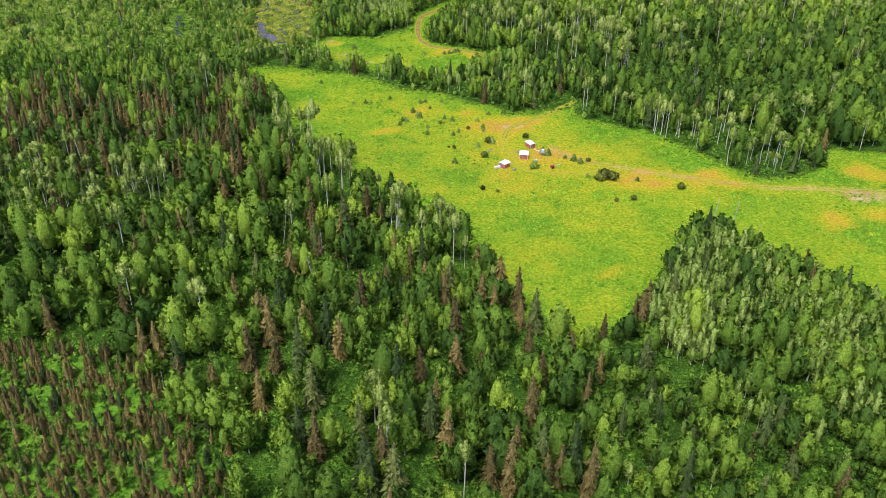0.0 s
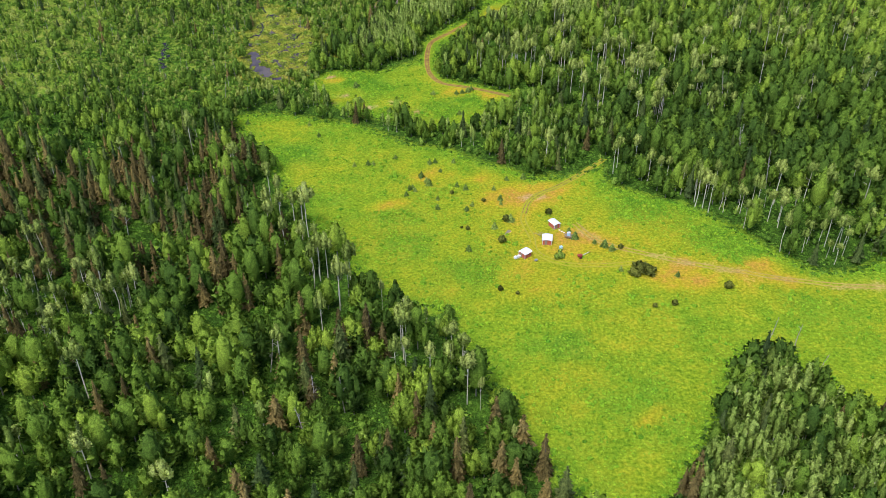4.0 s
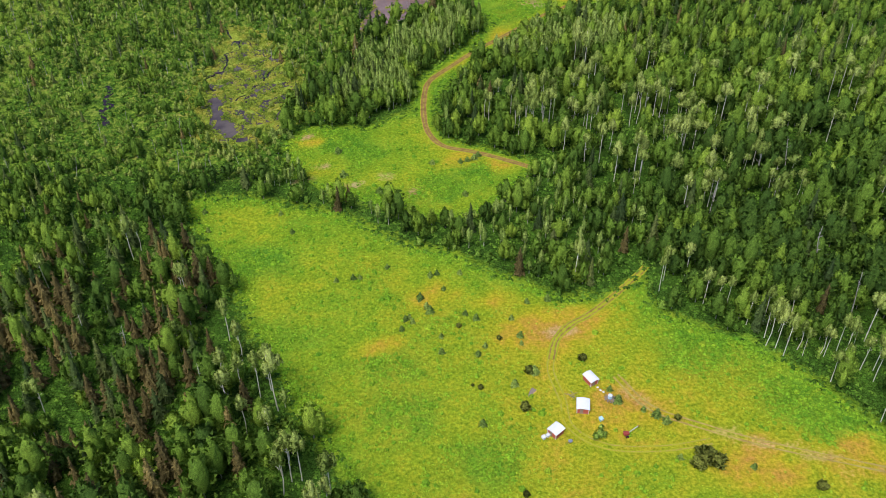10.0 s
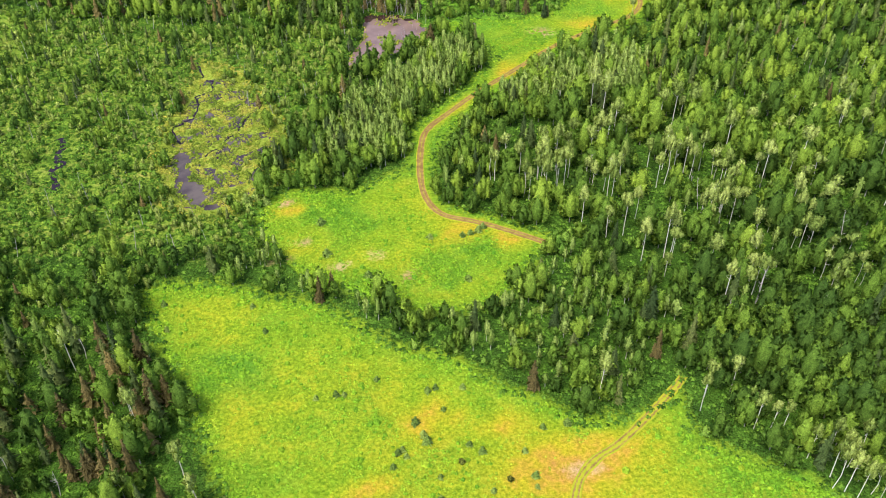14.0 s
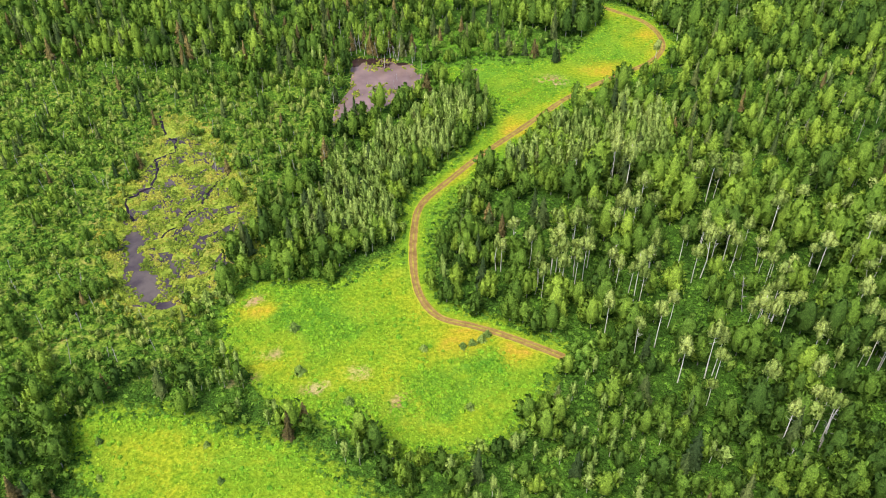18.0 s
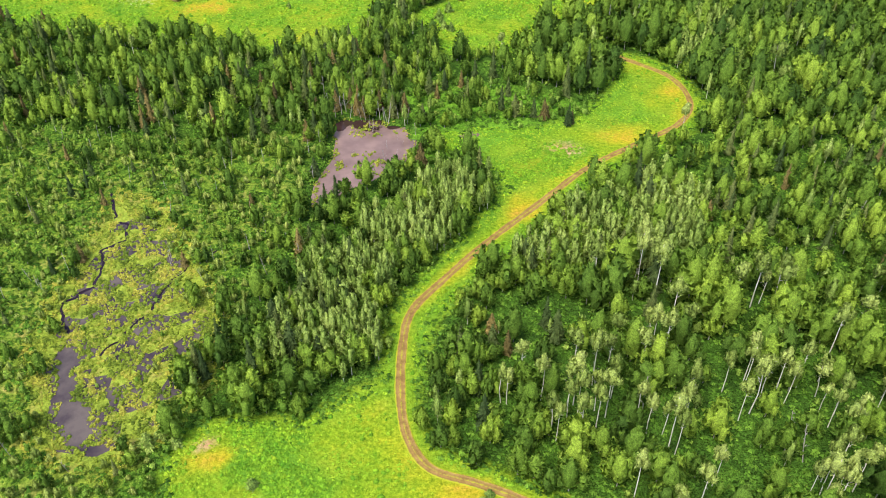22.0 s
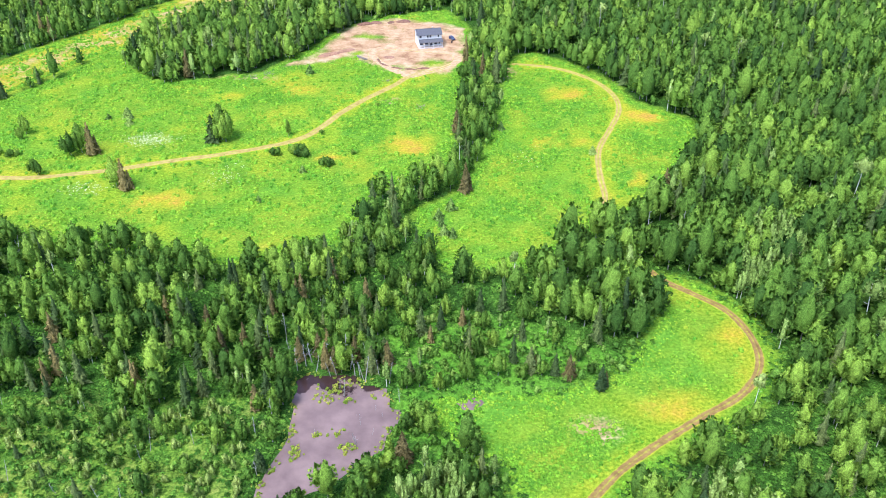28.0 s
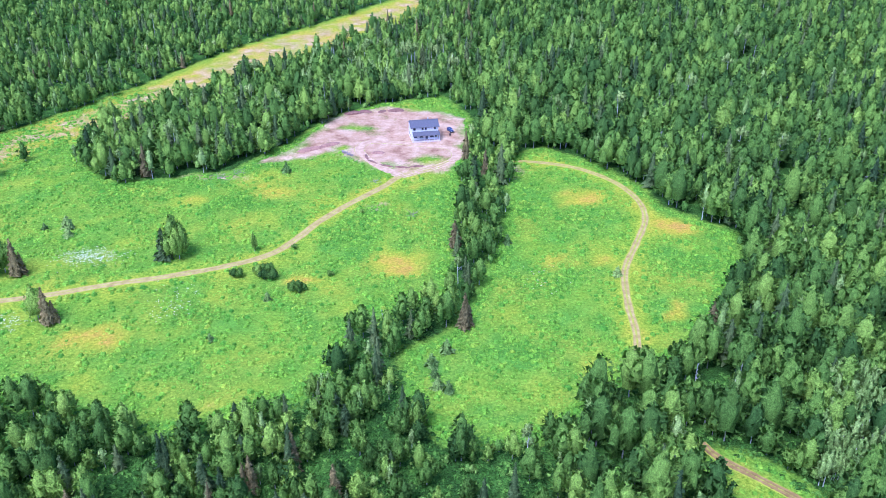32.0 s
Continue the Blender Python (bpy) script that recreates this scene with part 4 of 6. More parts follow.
def build_forest():
    rng = np.random.default_rng(5)
    x, y, kind, size = forest_points()
    z = ground_z(x, y)
    for k, nm in enumerate(KINDS):
        at = np.flatnonzero(kind == k)
        if not len(at):
            continue
        # the nearest of each kind, along the middle of the valley, stand alone
        lead = abs(x[at] - np.interp(y[at], [60, 300, 500, 700, 1100], [-10, 0, 0, 0, 0])) + np.where(y[at] > 620, 60, 0) + np.where(y[at] < 120, 200, 0)
        order = at[np.argsort(lead + rng.uniform(0, 60, len(at)))]
        alone, rest = order[:205], order[205:]
        fine = []
        for v in range(6):
            s, c = tree_shape(nm, rng, True)
            fine.append((mesh_of(nm + "_trunk", *s, [BARK[nm]]), c and mesh_of(nm + "_crown", c[0], c[1], [LEAF[nm]], tint=np.full(len(c[0]), v / 6), lone=np.ones(len(c[0])), smooth=True, normals=c[2] if len(c) > 2 else None)))
        for j in alone:
            s = rng.uniform(0.78, 1.15) * size[j]
            root = put_thing(nm, fine[rng.integers(6)], x[j], y[j], z[j], rng.uniform(0, 6.283), (s, s, s * rng.uniform(0.9, 1.1)))
            tagged(root, LABELS[nm], "shrub" if nm in ("willow", "alder") else "tree", nm + " wood")
        if not len(rest):
            continue
        rough = [tree_shape(nm, rng, False, v % 2 == 1) for v in range(12)]
        which = 2 * rng.integers(6, size=len(rest)) + ((y[rest] > 740) | (abs(x[rest]) > 140))
        for what in (0, 1):
            vs, ts, ns, tint, base = [], [], [], [], 0
            for v in range(12):
                if rough[v][what] is None:
                    continue
                pv, pf = rough[v][what][:2]
                js = rest[which == v]
                th = np.sin(x[js] * 3.7 + y[js] * 1.3) * 9
                s = (0.95 + 0.2 * np.sin(x[js] * 5.1 + y[js] * 2.9)) * size[js]
                # leafy trees stand broader than tall ones, each in its own measure
                squat = 1.0 if "spruce" in nm or nm == "snag" else 0.86 + 0.12 * np.sin(x[js] * 2.3 - y[js] * 4.7)
                broad = s * (1.0 if "spruce" in nm or nm == "snag" else 1.12)
                c, sn = np.cos(th)[:, None] * broad[:, None], np.sin(th)[:, None] * broad[:, None]
                vx = pv[:, 0] * c - pv[:, 1] * sn + x[js][:, None]
                vy = pv[:, 0] * sn + pv[:, 1] * c + y[js][:, None]
                vz = pv[:, 2] * (s * squat)[:, None] + z[js][:, None]
                vs.append(np.stack([vx, vy, vz], 2).reshape(-1, 3))
                if len(rough[v][what]) > 2:
                    pn, co, si = rough[v][what][2], np.cos(th)[:, None], np.sin(th)[:, None]
                    ns.append(np.stack([pn[:, 0] * co - pn[:, 1] * si, pn[:, 0] * si + pn[:, 1] * co, pn[:, 2] + 0 * co], 2).reshape(-1, 3))
                ts.append((pf[None] + (base + np.arange(len(js)) * len(pv))[:, None, None]).reshape(-1, 3))
                # tint by place: darkened in the tall stand for shade between its crowns
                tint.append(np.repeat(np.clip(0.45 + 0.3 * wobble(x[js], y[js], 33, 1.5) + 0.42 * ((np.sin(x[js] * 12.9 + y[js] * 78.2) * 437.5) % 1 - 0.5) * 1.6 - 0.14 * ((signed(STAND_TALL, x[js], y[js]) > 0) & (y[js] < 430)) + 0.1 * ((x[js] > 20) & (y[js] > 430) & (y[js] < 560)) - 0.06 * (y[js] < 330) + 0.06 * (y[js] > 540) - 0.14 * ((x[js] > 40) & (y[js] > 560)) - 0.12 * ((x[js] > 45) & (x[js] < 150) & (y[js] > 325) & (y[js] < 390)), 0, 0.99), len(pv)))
                base += len(js) * len(pv)
            if not vs:
                continue
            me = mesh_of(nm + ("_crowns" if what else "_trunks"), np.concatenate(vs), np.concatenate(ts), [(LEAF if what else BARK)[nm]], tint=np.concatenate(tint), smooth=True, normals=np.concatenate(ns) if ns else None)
            ob = new(nm + ("_woods" if what or nm == "snag" else "_trunks"), me)
            tagged(ob, "dense wood of " + LABELS[nm].split(" with")[0] + " trees", "woods", kind="stuff")


build_forest()


def build_outer_woods():
    """The forest goes on past the valley, as plainer trees."""
    rng = np.random.default_rng(61)
    x, y = rng.uniform(-345, 345, 17000), rng.uniform(-60, 1135, 17000)
    wedge = np.interp(y, [-60, 84, 85, 128, 499, 576, 772, 939, 1080], [0, 0, 84, 105, 268, 228, 238, 297, 332])
    tr = np.minimum(to_line(TRACK_OUT, x, y), to_line(DRIVE, x, y))
    keep = (abs(x) > wedge + 1) & (meadow_depth(x, y) < -2) & (tr > 4)
    x, y = x[keep], y[keep]
    n = len(x)
    z, h, r, th = ground_z(x, y), rng.uniform(7, 13, len(x)), rng.uniform(2.2, 3.4, len(x)), rng.uniform(0, 6.283, len(x))
    vs, fs = [], []
    for k in range(2):
        v = OCTA[None] * rng.uniform(0.8, 1.15, (n, 6, 1)) * np.stack([r, r, h * (0.5 if k == 0 else 0.36)], 1)[:, None] * (1 if k == 0 else 0.72)
        side = (0.0 if k == 0 else 0.55) * r
        v = v + np.stack([x + side * np.cos(th), y + side * np.sin(th), z + h * (0.5 if k == 0 else 0.42)], 1)[:, None]
        vs.append(v.reshape(-1, 3))
        fs.append((OCTA_F[None] + (np.arange(n) * 6)[:, None, None]).reshape(-1, 3) + 6 * n * k)
    tint = np.tile(np.repeat(rng.uniform(0.1, 0.7, n), 6), 2)
    me = mesh_of("outer_woods", np.concatenate(vs), np.concatenate(fs), [LEAF["birch"]], tint=tint, smooth=True)
    tagged(new("outer_woods", me), "green birch forest round the valley", "woods", kind="stuff")


build_outer_woods()


def tuft_mesh(name, x, y, s, tint, mat, rng, blades=3, lift=0.0):
    n = len(x)
    z = ground_z(x, y) + lift
    th = rng.uniform(0, 6.283, n)
    vs, ts = [], []
    for k in range(blades):
        a = th + k * 6.283 / blades + rng.uniform(-0.3, 0.3, n)
        c, d = np.cos(a), np.sin(a)
        up = s * rng.uniform(0.6, 1.0, n)
        p0 = np.stack([x - 0.2 * s * c, y - 0.2 * s * d, z + up], 1)
        p1 = np.stack([x + s * (c - 0.8 * d), y + s * (d + 0.8 * c), z + s * 0.15], 1)
        p2 = np.stack([x + s * (c + 0.8 * d), y + s * (d - 0.8 * c), z + s * 0.15], 1)
        vs.append(np.stack([p0, p2, p1], 1).reshape(-1, 3))
        ts.append(np.arange(3 * n).reshape(-1, 3) + 3 * n * k)
    return mesh_of(name, np.concatenate(vs), np.concatenate(ts), [mat], tint=np.tile(np.repeat(tint, 3), blades))


HERB = leaf_material("herb_leaves", (0.13, 0.32, 0.018), (0.26, 0.45, 0.02), (0.46, 0.53, 0.028), grain=1.5, flecks=0.85)


UNDER = leaf_material("undergrowth_leaves", (0.048, 0.11, 0.011), (0.095, 0.205, 0.018), (0.18, 0.325, 0.03), grain=1.8)


def clump_mesh(name, x, y, r, z, tint, mat, rng, flat=0.4, leaves=5):
    n = len(x)
    ring = 5
    th = np.arange(ring) * 6.283 / ring
    rr = r[:, None] * rng.uniform(0.75, 1.25, (n, ring))
    v = np.stack([x[:, None] + rr * np.cos(th), y[:, None] + rr * np.sin(th), np.repeat((z - 0.15)[:, None], ring, 1)], 2)
    top = np.stack([x, y, z + r * flat], 1)[:, None]
    mid = v * 0.55 + top * 0.45
    mid[..., 2] = (z + r * flat * 0.85)[:, None]
    block = np.concatenate([v, mid, top], 1).reshape(-1, 3)
    k = 2 * ring + 1
    f = []
    for a in range(ring):
        b = (a + 1) % ring
        f += [(a, b, ring + b), (a, ring + b, ring + a), (ring + a, ring + b, 2 * ring)]
    tris = (np.array(f)[None] + (np.arange(n) * k)[:, None, None]).reshape(-1, 3)
    at = np.repeat(np.stack([x, y, z + r * flat * 0.8], 1), leaves, 0)
    off = rng.normal(0, 0.5, (len(at), 3)) * np.repeat(r, leaves)[:, None]
    off[:, 2] = np.abs(off[:, 2]) * 0.4
    lv, lf = leaf_tris(rng, at + off, np.tile([0, 0, 1.0], (len(at), 1)), 0.26)
    return mesh_of(name, np.concatenate([block, lv]), np.concatenate([tris, lf + len(block)]), [mat],
                   tint=np.concatenate([np.repeat(tint, k), np.repeat(tint, leaves * 3)]))


def build_meadow_plants():
    rng = np.random.default_rng(8)
    n = 560000
    x, y = rng.uniform(-215, 200, n), rng.uniform(150, 880, n)
    near = abs(x) < np.interp(y, [60, 128, 499, 576, 772, 939], [84, 105, 268, 228, 238, 297])
    x, y = x[near], y[near]
    md = meadow_depth(x, y)
    tr = np.full(x.shape, 1e9)
    for line in TRACKS:
        tr = np.minimum(tr, to_line(line[::3], x, y))
    patch = 0.2 * wobble(x, y, 37, 0.3) + 0.15 * wobble(x, y, 15, 1.9) + 0.75 * spots(LUSH, x, y) - 0.35 * spots(DRY, x, y)
    thick = np.clip(0.4 + 0.8 * patch + 0.4 * np.clip(1 - md / 7, 0, 1), 0.12, 1)
    poor = np.clip(dryness(x, y, md, tr), 0, 1)
    keep = (md > 0.2) & (tr > 2.4) & (signed(YARD, x, y) < -1) & (rng.random(len(x)) < thick * np.clip(tr / 12, 0.12, 1) * (1 - 0.7 * poor))
    x, y, patch, md, poor = x[keep], y[keep], patch[keep], md[keep], poor[keep]
    s = rng.uniform(0.22, 0.5, len(x)) * np.clip(0.85 + 0.7 * patch + 0.5 * np.clip(1 - md / 6, 0, 1), 0.5, 1.7)
    tint = np.clip(0.5 - 0.4 * patch + 0.5 * poor + 0.15 * wobble(x, y, 9, 2.2) + rng.normal(0, 0.05, len(x)) - 0.12 * (y > 600), 0.02, 0.98)
    me = tuft_mesh("meadow_herbs", x, y, s, tint, HERB, rng)
    tagged(new("meadow_herbs", me), "knee-high bright green meadow herbs and grass clumps", "meadow plants", kind="stuff")
    # denser clumps of nettles and willowherb
    n = 150000
    cx, cy = rng.uniform(-215, 200, n), rng.uniform(160, 870, n)
    md = meadow_depth(cx, cy)
    thick = 0.09 + 0.4 * spots(LUSH, cx, cy) + 0.25 * np.clip(1 - md / 9, 0, 1) + 0.16 * wobble(cx, cy, 37, 0.3) + 0.14 * wobble(cx, cy, 15, 1.9) + 0.12 * (cy > 600) - 0.25 * spots(DRY, cx, cy)
    tr = np.full(n, 1e9)
    for line in TRACKS:
        tr = np.minimum(tr, to_line(line[::3], cx, cy))
    poor = np.clip(dryness(cx, cy, md, tr), 0, 1)
    keep = (md > 0.3) & (tr > 2.6) & (signed(YARD, cx, cy) < -1) & (rng.random(n) > 0.85 * poor) & (abs(cx) < np.interp(cy, [60, 128, 499, 576, 772, 939], [84, 105, 268, 228, 238, 297])) & (rng.random(n) < thick * 1.5)
    cx, cy = cx[keep], cy[keep]
    poor = poor[keep]
    r = rng.uniform(0.35, 0.85, len(cx)) * (1 + 0.4 * (cy > 600)) + 0.5 * rng.random(len(cx)) ** 5
    me = clump_mesh("meadow_clumps", cx, cy, r, ground_z(cx, cy), np.clip(rng.normal(0.32, 0.14, len(cx)) + 0.4 * poor, 0, 0.9), HERB, rng, 0.6, 3)
    tagged(new("meadow_clumps", me), "taller dark green herb clumps in the meadow", "meadow plants", kind="stuff")
    # white flower heads in three patches
    fx, fy = [], []
    for cx, cy, rx, ry, k in ((-110.1, 701.5, 10, 5, 520), (-73.6, 673.7, 8, 9, 110), (-123.9, 661.7, 9, 5, 170), (39.7, 689.5, 6, 8, 30)):
        fx.append(rng.normal(cx, rx * 0.55, k))
        fy.append(rng.normal(cy, ry * 0.55, k))
    fx, fy = np.concatenate(fx), np.concatenate(fy)
    me = tuft_mesh("white_flowers", fx, fy, rng.uniform(0.1, 0.19, len(fx)), rng.random(len(fx)), plain("white_petals", (0.72, 0.68, 0.36), 0.9), rng, 4, 0.35)
    tagged(new("white_flowers", me), "patches of tall white umbel flowers", "flowers", kind="stuff")
    # undergrowth between the trees
    n = 80000
    x, y = rng.uniform(-170, 150, n), rng.uniform(110, 640, n)
    md = meadow_depth(x, y)
    wet = np.maximum(np.maximum(signed(POND, x, y), signed(POND_MARSH, x, y)), signed(MARSH, x, y))
    tr = to_line(TRACKS[0][::3], x, y)
    keep = (md < 2) & (wet < -1) & (tr > 2.6) & (abs(x) < np.interp(y, [60, 128, 499, 576, 772, 939], [84, 105, 268, 228, 238, 297]))
    x, y = x[keep], y[keep]
    me = tuft_mesh("undergrowth", x, y, rng.uniform(0.3, 0.85, len(x)), rng.random(len(x)), UNDER, rng, 3)
    tagged(new("undergrowth", me), "lush green undergrowth on the forest floor", "undergrowth", kind="stuff")


build_meadow_plants()


# ---- marsh and pond ----
def build_marsh():
    rng = np.random.default_rng(21)
    x, y = rng.uniform(-105, -45, 24000), rng.uniform(412, 522, 24000)
    d = signed(MARSH, x, y)
    open_water = signed(POND_MARSH, x, y) - 1.6 + 2.6 * wobble(x, y, 8, 0.5)
    arm = to_line(CREEK_ARM, x, y)
    wet = 0.5 * wobble(x, y, 13, 0.9) + 0.5 * wobble(x, y, 5.5, 2.7)
    keep = (d > -4) & (open_water < 0) & (arm > 0.45) & (to_line(CREEK, x, y) > 0.6) & ((wet < 0.22) | (rng.random(len(x)) < 0.16)) & (rng.random(len(x)) < 0.76)
    x, y = x[keep], y[keep]
    r = rng.uniform(0.2, 0.42, len(x)) + 0.55 * rng.random(len(x)) ** 4
    tint = np.clip(0.5 + 0.6 * wobble(x, y, 11, 3.0) + rng.normal(0, 0.15, len(x)), 0, 0.99)
    me = clump_mesh("marsh_hummocks", x, y, r, np.maximum(ground_z(x, y) - 0.05, -0.38), tint, LEAF["hummock"], rng, 0.7, 2)
    tagged(new("marsh_hummocks", me), "yellow-green sedge hummocks standing in the marsh", "marsh plants", kind="stuff")
    # islets of sedge in the muddy pond
    ix, iy = [], []
    for cx, cy, s, k in ((-26.9, 534.5, 1.6, 22), (-21.9, 540.5, 0.8, 8), (-17.9, 540.9, 0.8, 8), (-14.9, 536.4, 1.0, 20), (-22.9, 553.6, 1.5, 16), (-15.9, 552.5, 1.2, 14), (-20.4, 557, 1.8, 22), (-28.9, 541.6, 0.7, 5)):
        ix.append(rng.normal(cx, s, k))
        iy.append(rng.normal(cy, s * 0.7, k))
    rim = smooth_line(POND + [POND[0]], 0.35)
    rim = rim[rng.random(len(rim)) < 0.8 * np.clip(0.6 + 0.8 * wobble(rim[:, 0], rim[:, 1], 9, 0.3), 0.1, 1)]
    inward = np.array([-19.1, 537.5]) - rim
    rim = rim + inward * rng.normal(0.02, 0.06, (len(rim), 1)) + rng.normal(0, 0.5, rim.shape)
    ix.append(rim[:, 0])
    iy.append(rim[:, 1])
    ix, iy = np.concatenate(ix), np.concatenate(iy)
    me = clump_mesh("pond_sedge", ix, iy, rng.uniform(0.25, 0.6, len(ix)), np.full(len(ix), -0.4), rng.uniform(0.3, 0.9, len(ix)), LEAF["hummock"], rng, 0.7, 5)
    tagged(new("pond_sedge", me), "small olive sedge islets in the muddy pond", "marsh plants", kind="stuff")


build_water("marsh_pools", MARSH, -0.36, water_material("marsh_mud_water", (0.04, 0.027, 0.035), (0.14, 0.11, 0.09), 0.25), "dark shallow pools between the hummocks")
build_marsh()


def build_creek(name, line, width):
    p = smooth_line(line, 1.0)
    p = p + np.stack([0.9 * wobble(p[:, 0], p[:, 1], 6, 0.4), 0.9 * wobble(p[:, 0], p[:, 1], 7, 2.0)], 1)
    d = np.gradient(p, axis=0)
    d /= np.linalg.norm(d, axis=1)[:, None]
    side = np.stack([d[:, 1], -d[:, 0]], 1) * (width / 2 * (1 + 0.4 * wobble(p[:, 0], p[:, 1], 5, 1.2)))[:, None]
    v = np.stack([p - side, p + side], 1).reshape(-1, 2)
    z = np.maximum(ground_z(v[:, 0], v[:, 1]) + 0.06, -0.3)
    i = np.arange(len(p) - 1) * 2
    me = mesh_of(name, np.column_stack([v, z]), np.stack([i, i + 1, i + 3, i + 2], 1), [bpy.data.materials["dark_water"]])
    tagged(new(name, me), "narrow dark winding creek", "creek", kind="structure")


build_creek("creek", CREEK, 0.8)
build_creek("creek_arm", CREEK_ARM, 0.55)
build_creek("creek_west", CREEK_WEST, 2.2)


# ---- single trees and bushes ----
def single_makers():
    rng = np.random.default_rng(77)
    made = {}
    for kind in ("birch", "spruce", "dead_spruce", "willow", "juniper", "dark_bush", "snag", "aspen"):
        made[kind] = []
        for v in range(4):
            s, c = tree_shape(kind, rng, True)
            high = max(s[0][:, 2].max(), c[0][:, 2].max() if c else 0)
            bark = BARK.get(kind, BARK["spruce"])
            made[kind].append((high, mesh_of(kind + "_trunk", *s, [bark]), c and mesh_of(kind + "_crown", c[0], c[1], [LEAF[kind]], tint=np.full(len(c[0]), v * 0.23), lone=np.ones(len(c[0])), smooth=True, normals=c[2] if len(c) > 2 else None)))
    return made


SINGLE = single_makers()
SINGLE_RNG = np.random.default_rng(78)


def single(kind, name, x, y, height, label, category="tree", group="", wide=1.0):
    v = SINGLE_RNG.integers(4)
    high, trunk, crown = SINGLE[kind][v]
    s = height * (1.25 if kind == "juniper" else 1.0) / high
    root = new(name)
    root.location, root.rotation_euler = (x, y, float(ground_z(x, y)) - 0.03), (0, 0, SINGLE_RNG.uniform(0, 6.28))
    root.scale = (s * wide, s * wide, s)
    for nm, me in (("trunk", trunk), ("crown", crown)):
        if me:
            new(nm, me).parent = root
    tagged(root, label, category, group)
    return root


for x, y, h in ((19, 300, 2.2), (10, 287, 2.0), (10, 311, 1.7), (0, 312, 1.8), (-6, 334, 2.2), (-4, 330, 2.0), (-3, 328, 2.4), (-11, 321, 1.7), (-16, 348, 1.5),
                (-31, 342, 1.5), (-26, 343, 1.8), (-24, 343, 1.4), (31, 333, 2.0), (25, 332, 1.6), (22, 318, 1.9), (22, 315, 1.3), (7, 327, 1.6), (10, 325, 2.0), (-10, 325, 1.9),
                (-8, 324, 1.5), (0, 318, 1.5), (45, 294, 2.4), (43.5, 298, 1.6), (51, 291, 1.5), (54, 289, 2.6), (56, 287, 2.2), (57, 276, 1.6), (74, 273, 1.6), (12, 314, 1.5),
                (20, 325, 1.6), (-52, 376, 1.5), (-47, 366, 1.7), (-77, 377, 1.9), (-74, 367, 1.7), (-9, 326, 1.6), (1, 338, 1.4), (6, 345, 1.6), (-3, 344, 1.8), (-1, 345, 1.6)):
    single("juniper", "young_spruce", x, y, h, "small blue-green young spruce in the open meadow", "young spruce", "young spruces in the cabin meadow")
for x, y, h, w in ((23.2, 304.5, 2.6, 1.2), (21, 292, 2.6, 1.2), (38, 309, 2.4, 1.1), (88, 267, 2.6, 1.2), (64, 258, 1.6, 1.1), (70, 259, 2.0, 1.1), (19, 266, 1.9, 1.0), (10, 299, 1.8, 0.9), (8, 300, 0.9, 1.2),
                   (59, 288, 2.0, 1.0), (16, 317, 1.5, 1.2), (24, 264, 1.3, 1.1), (5, 322, 1.6, 1.1)):
    single("dark_bush", "juniper_bush", x, y, h, "dark olive dense bush in dry grass", "bush", "dark bushes in the cabin meadow", w)
single("juniper", "young_spruce", 24.6, 304.2, 2.6, "blue-green young spruce beside a dark bush", "young spruce")
for x, y, h in ((63, 276, 3.4), (65.5, 274.5, 3.0), (61, 274, 2.6)):
    single("dark_bush", "juniper_bush", x, y, h, "large dark green spreading bush beside the track", "bush", "big dark bush clump", 1.75)
single("willow", "willow_bush", 38.6, 283.2, 2.8, "round light green leafy bush near the cabins", "bush", wide=1.35)
for x, y, h in ((-36, 413, 2.2), (-2, 405, 1.7), (8, 406, 1.5), (10.5, 407, 1.6), (13, 408, 2.0), (14.5, 410, 1.7), (-33, 398, 2.2), (-20, 388, 2.0), (9, 386, 1.6), (-58, 427, 3.2), (-61, 424, 3.6), (-55, 424, 2.6)):
    single("juniper", "young_spruce", x, y, h, "low blue-green spruce in the small meadow", "young spruce", "young spruces in the small meadow", 1.3)
for x, y, h in ((-129.3, 688.9, 14), (-107.9, 661.4, 13), (-85.1, 701, 12), (15.1, 661, 12.5), (49.1, 557.3, 9), (41.2, 561.4, 8.5), (31.2, 563.6, 9)):
    single("dead_spruce" if h in (14, 13, 12.5, 8.5) else "spruce", "spruce", x, y, h, "lone brownish green spruce at the meadow's edge", "spruce", "lone meadow spruces", 1.05)
    single("dead_spruce", "dying_spruce", x + 1.3, y + 1.2, h * 0.6, "rusty brown dying spruce beside a green one", "spruce", "dying meadow spruces", 1.2)
for x, y, h in ((-134.3, 691, 13), (-137.3, 688, 11), (-111.8, 663.5, 13), (-82, 702.9, 16), (-80.1, 700.9, 13), (-163, 707.5, 9), (-143.7, 672.1, 6.5), (-146.6, 674.2, 6), (-163.1, 702.5, 6)):
    single("birch", "birch", x, y, h, "leafy birch standing in the open meadow", "birch", "lone meadow birches")
for x, y, h in ((37, 400, 4.0), (36.5, 404, 3.4), (39, 402, 5.0), (37.5, 397, 4.2), (35.5, 398.5, 3.0)):
    single("willow", "willow_bush", x, y, h, "leafy green willow closing in on the track", "bush", "willows at the track's end", 1.2)
single("birch", "column_shrub", -56, 706.4, 8, "narrow upright leafy shrub by the drive", "shrub", wide=0.5)
